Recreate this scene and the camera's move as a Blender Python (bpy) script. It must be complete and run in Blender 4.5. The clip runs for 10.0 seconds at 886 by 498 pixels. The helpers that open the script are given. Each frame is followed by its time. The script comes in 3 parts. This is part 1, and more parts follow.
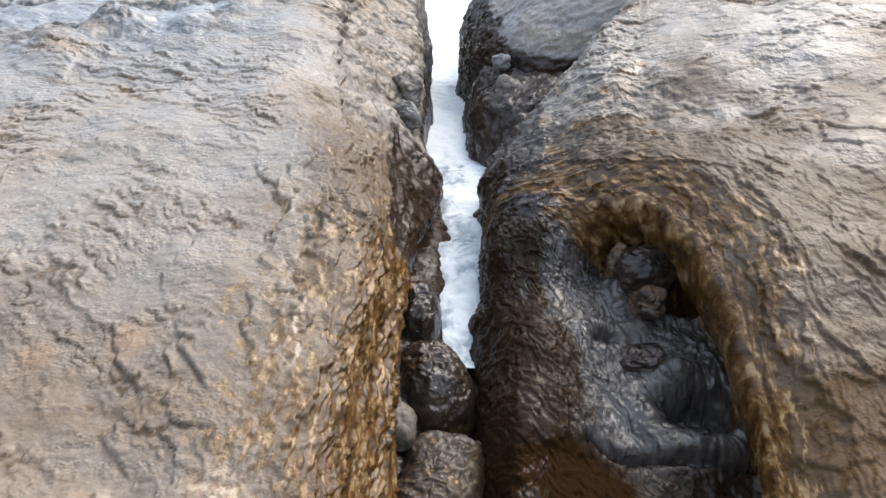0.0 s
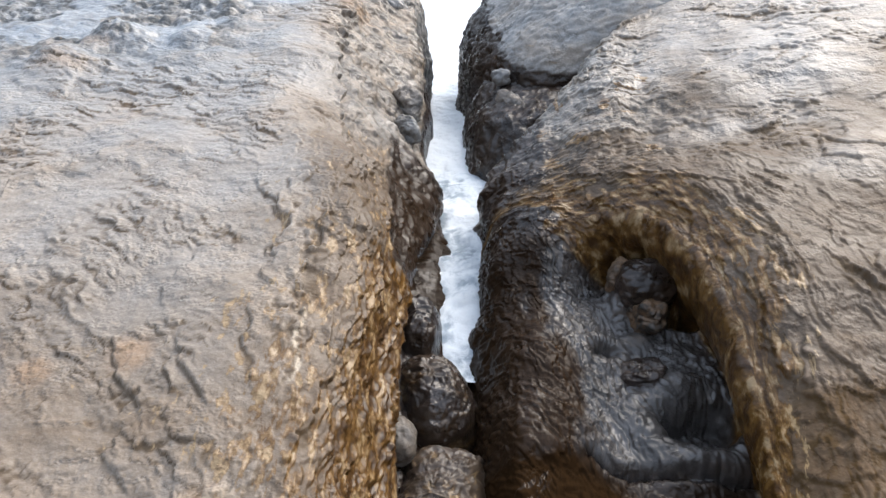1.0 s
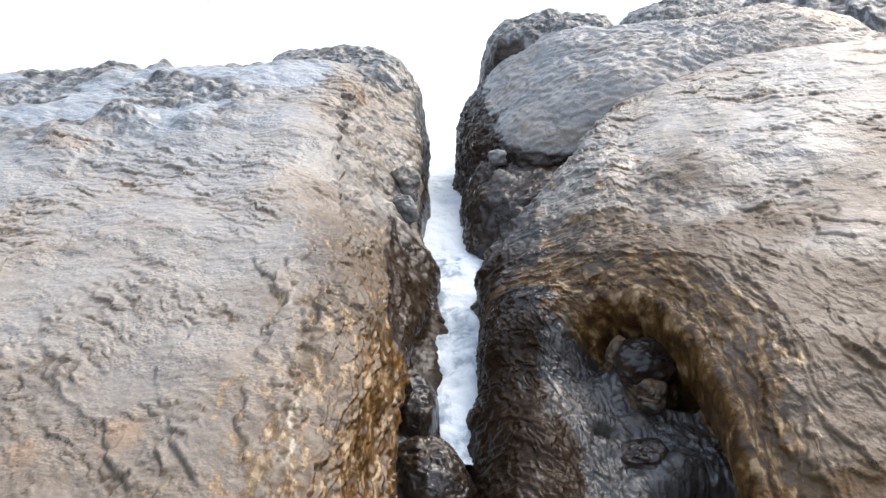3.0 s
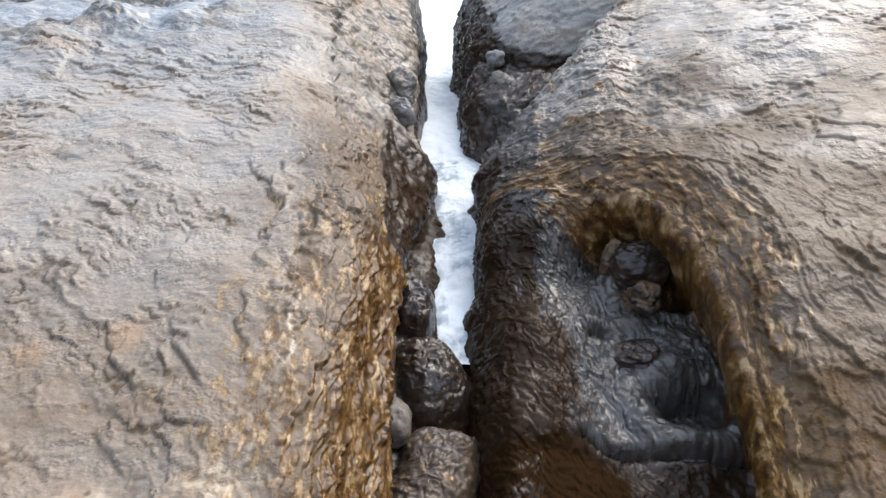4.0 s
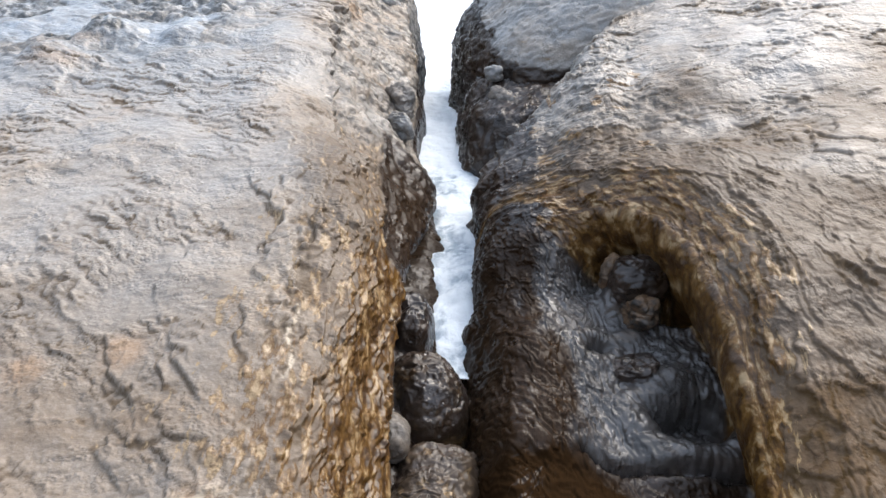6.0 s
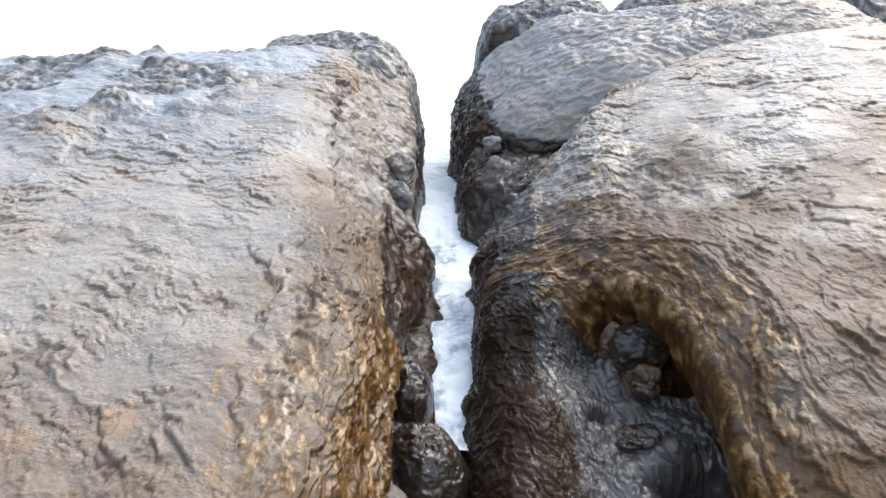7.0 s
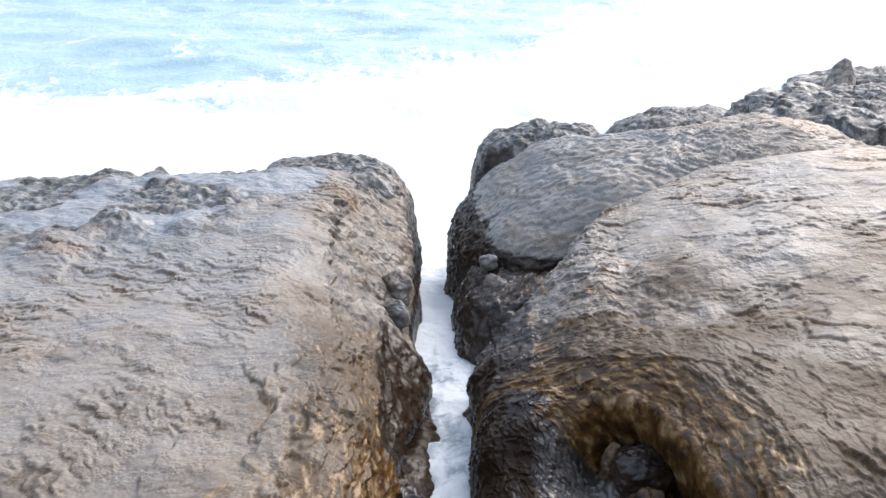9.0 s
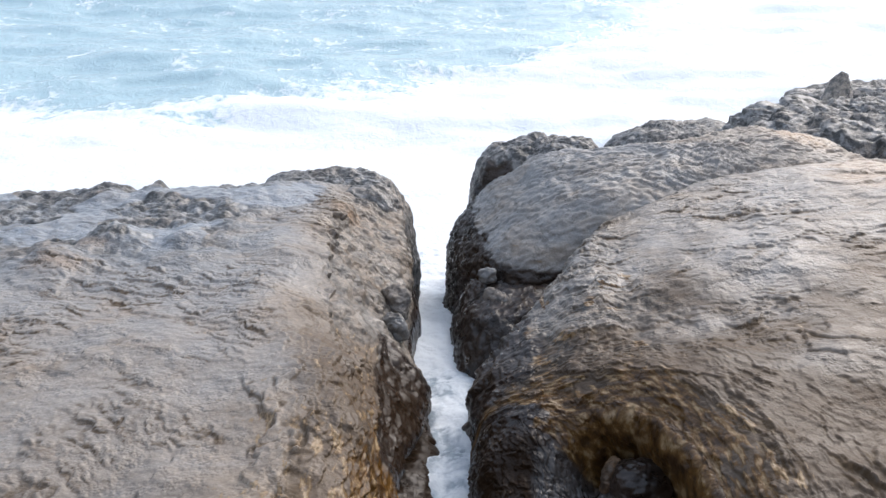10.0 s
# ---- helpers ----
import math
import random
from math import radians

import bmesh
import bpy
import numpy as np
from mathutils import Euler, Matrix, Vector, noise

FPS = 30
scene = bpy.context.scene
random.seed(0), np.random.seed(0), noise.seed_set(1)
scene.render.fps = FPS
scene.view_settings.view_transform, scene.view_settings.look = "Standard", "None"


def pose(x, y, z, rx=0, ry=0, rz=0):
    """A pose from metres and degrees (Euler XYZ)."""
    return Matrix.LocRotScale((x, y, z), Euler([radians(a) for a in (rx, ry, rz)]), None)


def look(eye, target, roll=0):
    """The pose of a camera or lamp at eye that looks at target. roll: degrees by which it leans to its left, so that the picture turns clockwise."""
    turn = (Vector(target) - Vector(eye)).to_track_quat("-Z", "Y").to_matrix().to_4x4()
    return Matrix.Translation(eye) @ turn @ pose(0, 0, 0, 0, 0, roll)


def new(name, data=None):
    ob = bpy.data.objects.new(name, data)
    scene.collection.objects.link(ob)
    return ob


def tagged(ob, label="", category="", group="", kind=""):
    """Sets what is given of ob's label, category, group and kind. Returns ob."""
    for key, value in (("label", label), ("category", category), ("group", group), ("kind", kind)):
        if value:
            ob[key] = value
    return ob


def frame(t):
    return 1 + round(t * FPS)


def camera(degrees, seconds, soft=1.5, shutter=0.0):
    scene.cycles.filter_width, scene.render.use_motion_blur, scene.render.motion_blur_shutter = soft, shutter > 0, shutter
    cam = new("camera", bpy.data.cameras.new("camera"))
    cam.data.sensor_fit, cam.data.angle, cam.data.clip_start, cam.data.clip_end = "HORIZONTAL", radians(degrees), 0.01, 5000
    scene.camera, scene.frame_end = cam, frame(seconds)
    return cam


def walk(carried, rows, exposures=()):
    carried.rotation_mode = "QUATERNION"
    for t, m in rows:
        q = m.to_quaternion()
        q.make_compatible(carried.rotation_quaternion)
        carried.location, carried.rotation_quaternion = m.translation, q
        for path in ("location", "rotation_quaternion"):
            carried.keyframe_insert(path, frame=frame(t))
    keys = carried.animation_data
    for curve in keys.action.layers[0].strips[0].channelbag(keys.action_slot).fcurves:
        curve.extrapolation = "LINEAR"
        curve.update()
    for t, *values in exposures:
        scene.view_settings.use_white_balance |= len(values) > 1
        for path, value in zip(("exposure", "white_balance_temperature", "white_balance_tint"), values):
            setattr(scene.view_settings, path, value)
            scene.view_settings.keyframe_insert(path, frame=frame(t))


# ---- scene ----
EYE = Vector((0.0, 0.0, 1.6))
cam = camera(56.41, 10.0, soft=1.5)
# seconds, yaw, pitch, roll in degrees: the camera stands and tilts
PATH = [
    (0.0, 0.81, -40.60, 0.52),
    (0.5, 0.81, -40.40, 0.47),
    (1.0, 0.83, -39.62, 0.47),
    (1.5, 0.88, -35.17, 0.47),
    (2.0, 0.83, -33.17, 0.54),
    (2.2, 0.83, -33.19, 0.54),
    (3.3, 0.53, -35.73, 0.57),
    (3.5, 0.45, -37.50, 0.59),
    (4.0, 0.31, -40.84, 0.71),
    (4.5, 0.08, -42.45, 0.80),
    (5.0, 0.08, -42.29, 0.81),
    (5.2, 0.08, -42.19, 0.81),
    (6.3, 0.25, -38.24, 0.71),
    (6.5, 0.25, -37.07, 0.71),
    (7.0, 0.21, -35.09, 0.73),
    (7.5, 0.07, -32.77, 0.83),
    (8.0, 0.06, -30.11, 0.86),
    (8.5, 0.10, -28.01, 0.75),
    (9.0, 0.07, -26.92, 0.70),
    (9.5, 0.08, -26.38, 0.67),
    (10.0, 0.00, -26.00, 0.66),
]


def aim(yaw, pitch, roll):
    y, p = radians(yaw), radians(pitch)
    return look(EYE, EYE + Vector((-math.sin(y) * math.cos(p), math.cos(y) * math.cos(p), math.sin(p))), roll)


walk(cam, [(t, aim(*a)) for t, *a in PATH], [(0.0, 1.25, 6550, 10), (1.0, 1.25, 6500, 10), (2.0, 1.35, 6400, 10), (3.5, 1.3, 6450, 10), (4.5, 1.3, 6450, 10), (6.5, 1.36, 6400, 10), (7.5, 1.35, 6300, 11), (8.5, 1.18, 6400, 12), (9.0, 0.98, 6400, 12), (10.0, 0.67, 6400, 12)])

# ---- light: bright overcast by the sea ----
SUN_EL, SUN_ROT = radians(38), radians(38)
world = bpy.data.worlds.new("sky")
scene.world = world
world.use_nodes = True
wn = world.node_tree.nodes
sky = wn.new("ShaderNodeTexSky")
sky.sky_type = "NISHITA"
sky.sun_disc = False
sky.sun_elevation, sky.sun_rotation = SUN_EL, SUN_ROT
sky.air_density, sky.dust_density = 1.0, 4.0
haze = wn.new("ShaderNodeMixRGB")
haze.inputs["Fac"].default_value = 0.5
haze.inputs["Color2"].default_value = (6.7, 7.8, 9.5, 1)
world.node_tree.links.new(sky.outputs[0], haze.inputs["Color1"])
world.node_tree.links.new(haze.outputs[0], wn["Background"].inputs["Color"])
wn["Background"].inputs["Strength"].default_value = 0.1
sun = new("sun", bpy.data.lights.new("sun", "SUN"))
sun.data.energy, sun.data.angle, sun.data.color = 1.25, radians(45), (1.0, 0.95, 0.88)
sun.matrix_world = look((0, 0, 0), (-math.sin(SUN_ROT) * math.cos(SUN_EL), -math.cos(SUN_ROT) * math.cos(SUN_EL), -math.sin(SUN_EL)))


# ---- shapes in numbers ----
def smooth(a, b, q):
    s = np.clip((q - a) / (b - a), 0, 1)
    return s * s * (3 - 2 * s)


def spline(knots, values):
    """A smooth curve through the knots, held level past its ends."""
    k, v = np.array(knots, float), np.array(values, float)
    slope = np.gradient(v, k)

    def at(q):
        q = np.clip(q, k[0], k[-1])
        i = np.clip(np.searchsorted(k, q) - 1, 0, len(k) - 2)
        h = k[i + 1] - k[i]
        s = (q - k[i]) / h
        return ((2 * s**3 - 3 * s**2 + 1) * v[i] + (s**3 - 2 * s**2 + s) * h * slope[i]
                + (3 * s**2 - 2 * s**3) * v[i + 1] + (s**3 - s**2) * h * slope[i + 1])
    return at


TABLE = np.random.RandomState(7).permutation(256)
TABLE = np.concatenate([TABLE, TABLE, TABLE])
GRADS = np.random.RandomState(8).normal(size=(256, 3))
GRADS /= np.linalg.norm(GRADS, axis=1)[:, None]


def perlin(x, y, z):
    """Gradient noise, about -0.7 to 0.7, over arrays."""
    x, y, z = np.broadcast_arrays(x, y, z)
    xi, yi, zi = np.floor(x).astype(int), np.floor(y).astype(int), np.floor(z).astype(int)
    xf, yf, zf = x - xi, y - yi, z - zi
    fx, fy, fz = (q * q * q * (q * (q * 6 - 15) + 10) for q in (xf, yf, zf))
    total = 0
    for a in (0, 1):
        for b in (0, 1):
            for c in (0, 1):
                g = GRADS[TABLE[TABLE[TABLE[(xi + a) & 255] + ((yi + b) & 255)] + ((zi + c) & 255)]]
                d = g[..., 0] * (xf - a) + g[..., 1] * (yf - b) + g[..., 2] * (zf - c)
                total = total + d * (fx if a else 1 - fx) * (fy if b else 1 - fy) * (fz if c else 1 - fz)
    return total


def fbm(p, scale, octaves=4, gain=0.5, off=0.0):
    """Layered noise at p (three arrays), scale in cycles a metre, one number or three."""
    sx, sy, sz = scale if isinstance(scale, tuple) else (scale, scale, scale)
    total, amp = 0, 1.0
    for o in range(octaves):
        k = 2.03**o
        total = total + amp * perlin(p[0] * sx * k + off + 17.3 * o, p[1] * sy * k + off + 5.1 * o, p[2] * sz * k + off)
        amp *= gain
    return total


def creases(p, scale, octaves=3, off=0.0):
    """Ridged noise, 0 in the creases."""
    sx, sy, sz = scale if isinstance(scale, tuple) else (scale, scale, scale)
    total, amp = 0, 1.0
    for o in range(octaves):
        k = 2.1**o
        total = total + amp * np.abs(perlin(p[0] * sx * k + off, p[1] * sy * k + off + 3.7 * o, p[2] * sz * k))
        amp *= 0.5
    return total


def scarps(p, scale, steps, off=0.0, ramp_by=0.0):
    """Small overlapping ledges: a slow rise and a sharp fall, like peeling layers of stone; ramp_by lines them up across the first coordinate."""
    f = fbm(p, scale, 3, 0.5, off) * steps + ramp_by * p[0]
    s = f - np.floor(f)
    return np.where(s < 0.84, smooth(0, 0.84, s), smooth(1, 0.84, s))


def normals_of(P):
    du, dv = np.gradient(P, axis=0), np.gradient(P, axis=1)
    n = np.cross(du, dv)
    return n / (np.linalg.norm(n, axis=2, keepdims=True) + 1e-12)


def grid_mesh(name, P, marks, material, flip=False, wrap=False):
    """A quad mesh over an n x m grid of places, with named numbers at its points."""
    n, m, _ = P.shape
    idx = np.arange(n * m).reshape(n, m)
    if wrap:
        idx = np.concatenate([idx, idx[:, :1]], axis=1)
    a, b, c, d = idx[:-1, :-1], idx[1:, :-1], idx[1:, 1:], idx[:-1, 1:]
    quads = np.stack([a, d, c, b] if flip else [a, b, c, d], -1).reshape(-1, 4)
    me = bpy.data.meshes.new(name)
    me.vertices.add(n * m)
    me.vertices.foreach_set("co", P.astype(np.float32).ravel())
    me.loops.add(quads.size)
    me.loops.foreach_set("vertex_index", quads.astype(np.int32).ravel())
    me.polygons.add(len(quads))
    me.polygons.foreach_set("loop_start", np.arange(0, quads.size, 4, dtype=np.int32))
    me.polygons.foreach_set("use_smooth", np.ones(len(quads), dtype=bool))
    for key, values in marks.items():
        at = me.attributes.new(key, "FLOAT", "POINT")
        at.data.foreach_set("value", np.broadcast_to(values, (n, m)).astype(np.float32).ravel())
    me.update(calc_edges=True)
    me.validate()
    me.materials.append(material)
    return me


def profile(xs, zs, counts):
    """Smooth curves through the nodes of a profile, one curve for each station: arrays (nodes, stations)."""
    X, Z = np.array(xs), np.array(zs)
    chord = np.sqrt(np.diff(X, axis=0)**2 + np.diff(Z, axis=0)**2).mean(axis=1)
    knots = np.concatenate([[0], np.cumsum(chord)])
    q = np.concatenate([np.linspace(knots[i], knots[i + 1], c, endpoint=False) for i, c in enumerate(counts)] + [[knots[-1]]])
    seg = np.concatenate([i + np.arange(c) / c for i, c in enumerate(counts)] + [[len(counts)]])
    i = np.clip(np.searchsorted(knots, q, side="right") - 1, 0, len(knots) - 2)
    h = (knots[i + 1] - knots[i])[:, None]
    s = (q - knots[i])[:, None] / h
    out = []
    for V in (X, Z):
        g = np.gradient(V, knots, axis=0)
        # tame the slopes so that the curve stays near its nodes
        out.append((2 * s**3 - 3 * s**2 + 1) * V[i] + (s**3 - 2 * s**2 + s) * h * g[i]
                   + (3 * s**2 - 2 * s**3) * V[i + 1] + (s**3 - s**2) * h * g[i + 1])
    return out[0], out[1], seg


# ---- materials ----
def nodes_of(name):
    m = bpy.data.materials.new(name)
    m.use_nodes = True
    t = m.node_tree
    return m, t, t.nodes["Principled BSDF"]


def link(t, a, b):
    t.links.new(a, b)


def noise_node(t, co, scale, detail=6.0, rough=0.6, distort=0.0):
    n = t.nodes.new("ShaderNodeTexNoise")
    n.inputs["Scale"].default_value, n.inputs["Detail"].default_value = scale, detail
    n.inputs["Roughness"].default_value, n.inputs["Distortion"].default_value = rough, distort
    link(t, co, n.inputs["Vector"])
    return n.outputs["Fac"]


def ramp(t, value, lo, hi, a=0.0, b=1.0):
    n = t.nodes.new("ShaderNodeMapRange")
    n.interpolation_type = "SMOOTHSTEP"
    for key, v in (("From Min", lo), ("From Max", hi), ("To Min", a), ("To Max", b)):
        n.inputs[key].default_value = v
    link(t, value, n.inputs["Value"])
    return n.outputs["Result"]


def mix(t, fac, a, b, blend="MIX"):
    n = t.nodes.new("ShaderNodeMix")
    n.data_type, n.blend_type = "RGBA", blend
    for key, v in ((0, fac), (6, a), (7, b)):
        if isinstance(v, (int, float)):
            n.inputs[key].default_value = v if key == 0 else (v, v, v, 1)
        elif isinstance(v, tuple):
            n.inputs[key].default_value = (*v, 1)
        else:
            link(t, v, n.inputs[key])
    return n.outputs[2]


def maths(t, op, a, b=0.0):
    n = t.nodes.new("ShaderNodeMath")
    n.operation = op
    for i, v in ((0, a), (1, b)):
        if isinstance(v, (int, float)):
            n.inputs[i].default_value = v
        else:
            link(t, v, n.inputs[i])
    return n.outputs[0]


def mark(t, key):
    n = t.nodes.new("ShaderNodeAttribute")
    n.attribute_name = key
    return n.outputs["Fac"]


def coords(t, scale=(1, 1, 1)):
    c = t.nodes.new("ShaderNodeTexCoord")
    m = t.nodes.new("ShaderNodeMapping")
    m.inputs["Scale"].default_value = scale
    link(t, c.outputs["Object"], m.inputs["Vector"])
    return m.outputs["Vector"]


def rock_material():
    """Sandstone: pale where dry, ochre where algae grow, near black in the wash and in recesses coloured for shade,
    dark and pitted in the crust.
    """
    m, t, bsdf = nodes_of("sea_rock")
    co = coords(t)

    def flow_coords(ka, kb):
        c = t.nodes.new("ShaderNodeCombineXYZ")
        z = t.nodes.new("ShaderNodeSeparateXYZ")
        link(t, co, z.inputs[0])
        link(t, maths(t, "MULTIPLY", mark(t, "across"), ka), c.inputs[0])
        link(t, maths(t, "MULTIPLY", mark(t, "flow"), kb), c.inputs[1])
        link(t, z.outputs[2], c.inputs[2])
        return c.outputs[0]
    flat = coords(t, (0.55, 1.0, 1.0))
    broad = noise_node(t, co, 1.3, 5)
    patch = noise_node(t, flat, 5.0, 6, 0.6, 0.3)
    ripple = noise_node(t, flat, 22.0, 1.5, 0.5)
    grain = noise_node(t, co, 90.0, 2, 0.6)
    speck = noise_node(t, co, 28.0, 4, 0.6)
    pale = mix(t, ramp(t, broad, 0.36, 0.64), (0.325, 0.268, 0.208), (0.292, 0.266, 0.236))
    pale = mix(t, ramp(t, patch, 0.52, 0.74, 0, 0.6), pale, (0.37, 0.28, 0.195))
    pale = mix(t, ramp(t, patch, 0.46, 0.28, 0, 0.55), pale, (0.255, 0.248, 0.24))
    pale = mix(t, ramp(t, speck, 0.56, 0.70, 0, 0.38), pale, (0.46, 0.42, 0.365))
    # low ripples get a darker colour, imitating shaded crevices
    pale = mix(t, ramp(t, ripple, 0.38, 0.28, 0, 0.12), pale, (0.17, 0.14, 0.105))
    pale = mix(t, maths(t, "MULTIPLY", ramp(t, mark(t, "warm"), 0.15, 0.9), ramp(t, patch, 0.3, 0.5)), pale, (0.41, 0.29, 0.19))
    # blue-grey stone; on far tops it paints in the sky's grazing sheen
    pale = mix(t, maths(t, "MULTIPLY", mark(t, "grey"), ramp(t, patch, 0.62, 0.42, 0.45, 1.0)), pale, (0.27, 0.285, 0.295))
    # pools take a blue-grey base colour for the sky they reflect
    pale = mix(t, ramp(t, mark(t, "pool"), 0.2, 0.6, 0, 0.85), pale, (0.27, 0.30, 0.33))
    # thin chips with sharp broken edges; brown growth and shade painted dark under them
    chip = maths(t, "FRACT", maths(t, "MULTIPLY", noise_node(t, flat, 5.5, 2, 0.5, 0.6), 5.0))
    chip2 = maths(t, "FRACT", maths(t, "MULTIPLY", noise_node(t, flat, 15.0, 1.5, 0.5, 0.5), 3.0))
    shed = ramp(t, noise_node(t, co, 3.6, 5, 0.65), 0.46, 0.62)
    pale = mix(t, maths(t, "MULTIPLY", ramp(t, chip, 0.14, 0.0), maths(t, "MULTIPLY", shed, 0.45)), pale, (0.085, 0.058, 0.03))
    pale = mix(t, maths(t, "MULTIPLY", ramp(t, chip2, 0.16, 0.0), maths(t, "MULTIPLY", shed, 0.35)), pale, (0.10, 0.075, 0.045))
    pale = mix(t, maths(t, "MULTIPLY", ramp(t, chip2, 0.85, 1.0), maths(t, "MULTIPLY", shed, 0.25)), pale, (0.50, 0.45, 0.38))
    # hairline cracks, a darker brown than the stone
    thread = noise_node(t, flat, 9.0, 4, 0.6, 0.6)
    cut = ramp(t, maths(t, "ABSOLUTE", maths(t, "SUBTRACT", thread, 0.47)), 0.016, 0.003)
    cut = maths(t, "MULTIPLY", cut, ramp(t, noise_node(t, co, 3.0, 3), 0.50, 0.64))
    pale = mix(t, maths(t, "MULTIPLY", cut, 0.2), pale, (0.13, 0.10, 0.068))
    pale = mix(t, ramp(t, grain, 0.50, 0.70, 0, 0.25), pale, (0.56, 0.52, 0.46))
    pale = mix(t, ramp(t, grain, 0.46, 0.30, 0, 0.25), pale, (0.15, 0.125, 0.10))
    pits = maths(t, "MULTIPLY", mark(t, "crust"), ramp(t, noise_node(t, co, 16.0, 7, 0.68), 0.60, 0.40))
    pale = mix(t, pits, pale, (0.062, 0.064, 0.063))
    algae_grain = noise_node(t, flow_coords(6.0, 1.7), 10.0, 5, 0.6, 0.2)
    ochre = mix(t, ramp(t, algae_grain, 0.38, 0.60), (0.046, 0.022, 0.007), (0.140, 0.072, 0.019))
    # pale flecks: cream stone showing through, and wet glints put into the colour
    ochre = mix(t, ramp(t, algae_grain, 0.53, 0.66, 0, 0.85), ochre, (0.31, 0.22, 0.12))
    edge = maths(t, "ADD", mark(t, "algae"), maths(t, "MULTIPLY", maths(t, "SUBTRACT", algae_grain, 0.5), 2.2))
    edge = maths(t, "ADD", edge, maths(t, "MULTIPLY", maths(t, "SUBTRACT", patch, 0.5), 1.3))
    algae = ramp(t, edge, 0.46, 0.62)
    damp = ramp(t, maths(t, "ADD", mark(t, "damp"), maths(t, "MULTIPLY", maths(t, "SUBTRACT", patch, 0.5), 0.5)), 0.15, 0.95)
    pale = mix(t, damp, pale, (0.335, 0.275, 0.220), "MULTIPLY")
    pale = mix(t, 1.0, pale, (0.95, 0.93, 0.91), "MULTIPLY")
    # brown growth holds on under the broken edges; its dark colour adds their shade too
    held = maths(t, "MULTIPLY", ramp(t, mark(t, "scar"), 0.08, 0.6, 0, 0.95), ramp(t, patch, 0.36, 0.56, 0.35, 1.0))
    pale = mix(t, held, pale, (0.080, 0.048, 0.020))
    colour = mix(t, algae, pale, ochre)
    colour = mix(t, maths(t, "MULTIPLY", mark(t, "vein"), ramp(t, speck, 0.42, 0.58)), colour, (0.44, 0.37, 0.28))
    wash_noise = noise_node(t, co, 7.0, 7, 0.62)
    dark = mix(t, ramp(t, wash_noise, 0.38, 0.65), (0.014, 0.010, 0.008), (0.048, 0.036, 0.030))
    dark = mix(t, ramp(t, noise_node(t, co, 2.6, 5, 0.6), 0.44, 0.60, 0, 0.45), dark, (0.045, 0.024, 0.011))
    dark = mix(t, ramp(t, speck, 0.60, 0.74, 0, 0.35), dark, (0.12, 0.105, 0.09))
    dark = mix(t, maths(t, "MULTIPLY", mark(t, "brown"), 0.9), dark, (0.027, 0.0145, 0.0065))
    # paler base colour imitates the sky's sheen on the hollow floor
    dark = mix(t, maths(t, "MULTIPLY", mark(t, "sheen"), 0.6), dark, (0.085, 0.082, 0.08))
    # wet marks the wash, and recesses coloured dark to imitate shade
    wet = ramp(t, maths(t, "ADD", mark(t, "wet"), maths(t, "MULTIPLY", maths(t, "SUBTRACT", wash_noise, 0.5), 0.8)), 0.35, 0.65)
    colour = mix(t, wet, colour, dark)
    link(t, colour, bsdf.inputs["Base Color"])
    rough = mix(t, maths(t, "MAXIMUM", wet, maths(t, "MULTIPLY", algae, 0.8)), ramp(t, patch, 0.35, 0.65, 0.42, 0.62), ramp(t, ripple, 0.3, 0.7, 0.24, 0.42))
    link(t, rough, bsdf.inputs["Roughness"])
    matt = maths(t, "MULTIPLY", damp, maths(t, "SUBTRACT", 1.0, wet))
    link(t, maths(t, "SUBTRACT", maths(t, "SUBTRACT", 0.45, maths(t, "MULTIPLY", mark(t, "brown"), 0.36)), maths(t, "MULTIPLY", matt, 0.2)), bsdf.inputs["Specular IOR Level"])
    # sea water left as a thin film
    film = mix(t, wet, ramp(t, broad, 0.3, 0.7, 0.32, 0.14), ramp(t, wash_noise, 0.42, 0.62, 0.02, 0.28))
    film = maths(t, "MULTIPLY", film, maths(t, "SUBTRACT", 1.0, maths(t, "MULTIPLY", mark(t, "brown"), 0.8)))
    shine = maths(t, "MULTIPLY", mark(t, "sheen"), ramp(t, wash_noise, 0.42, 0.58, 0.05, 0.8))
    film = maths(t, "MAXIMUM", film, maths(t, "MAXIMUM", shine, maths(t, "MULTIPLY", mark(t, "pool"), 0.8)))
    film = maths(t, "MAXIMUM", film, maths(t, "MULTIPLY", algae, 0.45))
    film = maths(t, "MULTIPLY", film, maths(t, "SUBTRACT", 1.0, maths(t, "MULTIPLY", matt, 0.5)))
    link(t, film, bsdf.inputs["Coat Weight"])
    link(t, mix(t, shine, ramp(t, patch, 0.3, 0.7, 0.20, 0.36), 0.28), bsdf.inputs["Coat Roughness"])
    bump = t.nodes.new("ShaderNodeBump")
    bump.inputs["Strength"].default_value, bump.inputs["Distance"].default_value = 0.9, 0.018
    dry = maths(t, "SUBTRACT", 1.0, maths(t, "MULTIPLY", wet, 0.45))
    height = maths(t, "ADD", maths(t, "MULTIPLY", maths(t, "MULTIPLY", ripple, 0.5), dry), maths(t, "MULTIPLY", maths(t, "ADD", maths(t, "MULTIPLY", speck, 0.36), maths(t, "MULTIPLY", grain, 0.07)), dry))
    height = maths(t, "ADD", height, maths(t, "ADD", maths(t, "MULTIPLY", maths(t, "MULTIPLY", chip, shed), 0.7), maths(t, "MULTIPLY", maths(t, "MULTIPLY", chip2, shed), 0.3)))
    height = maths(t, "MULTIPLY", height, maths(t, "SUBTRACT", 1.0, maths(t, "MULTIPLY", damp, 0.15)))
    link(t, height, bump.inputs["Height"])
    link(t, bump.outputs["Normal"], bsdf.inputs["Normal"])
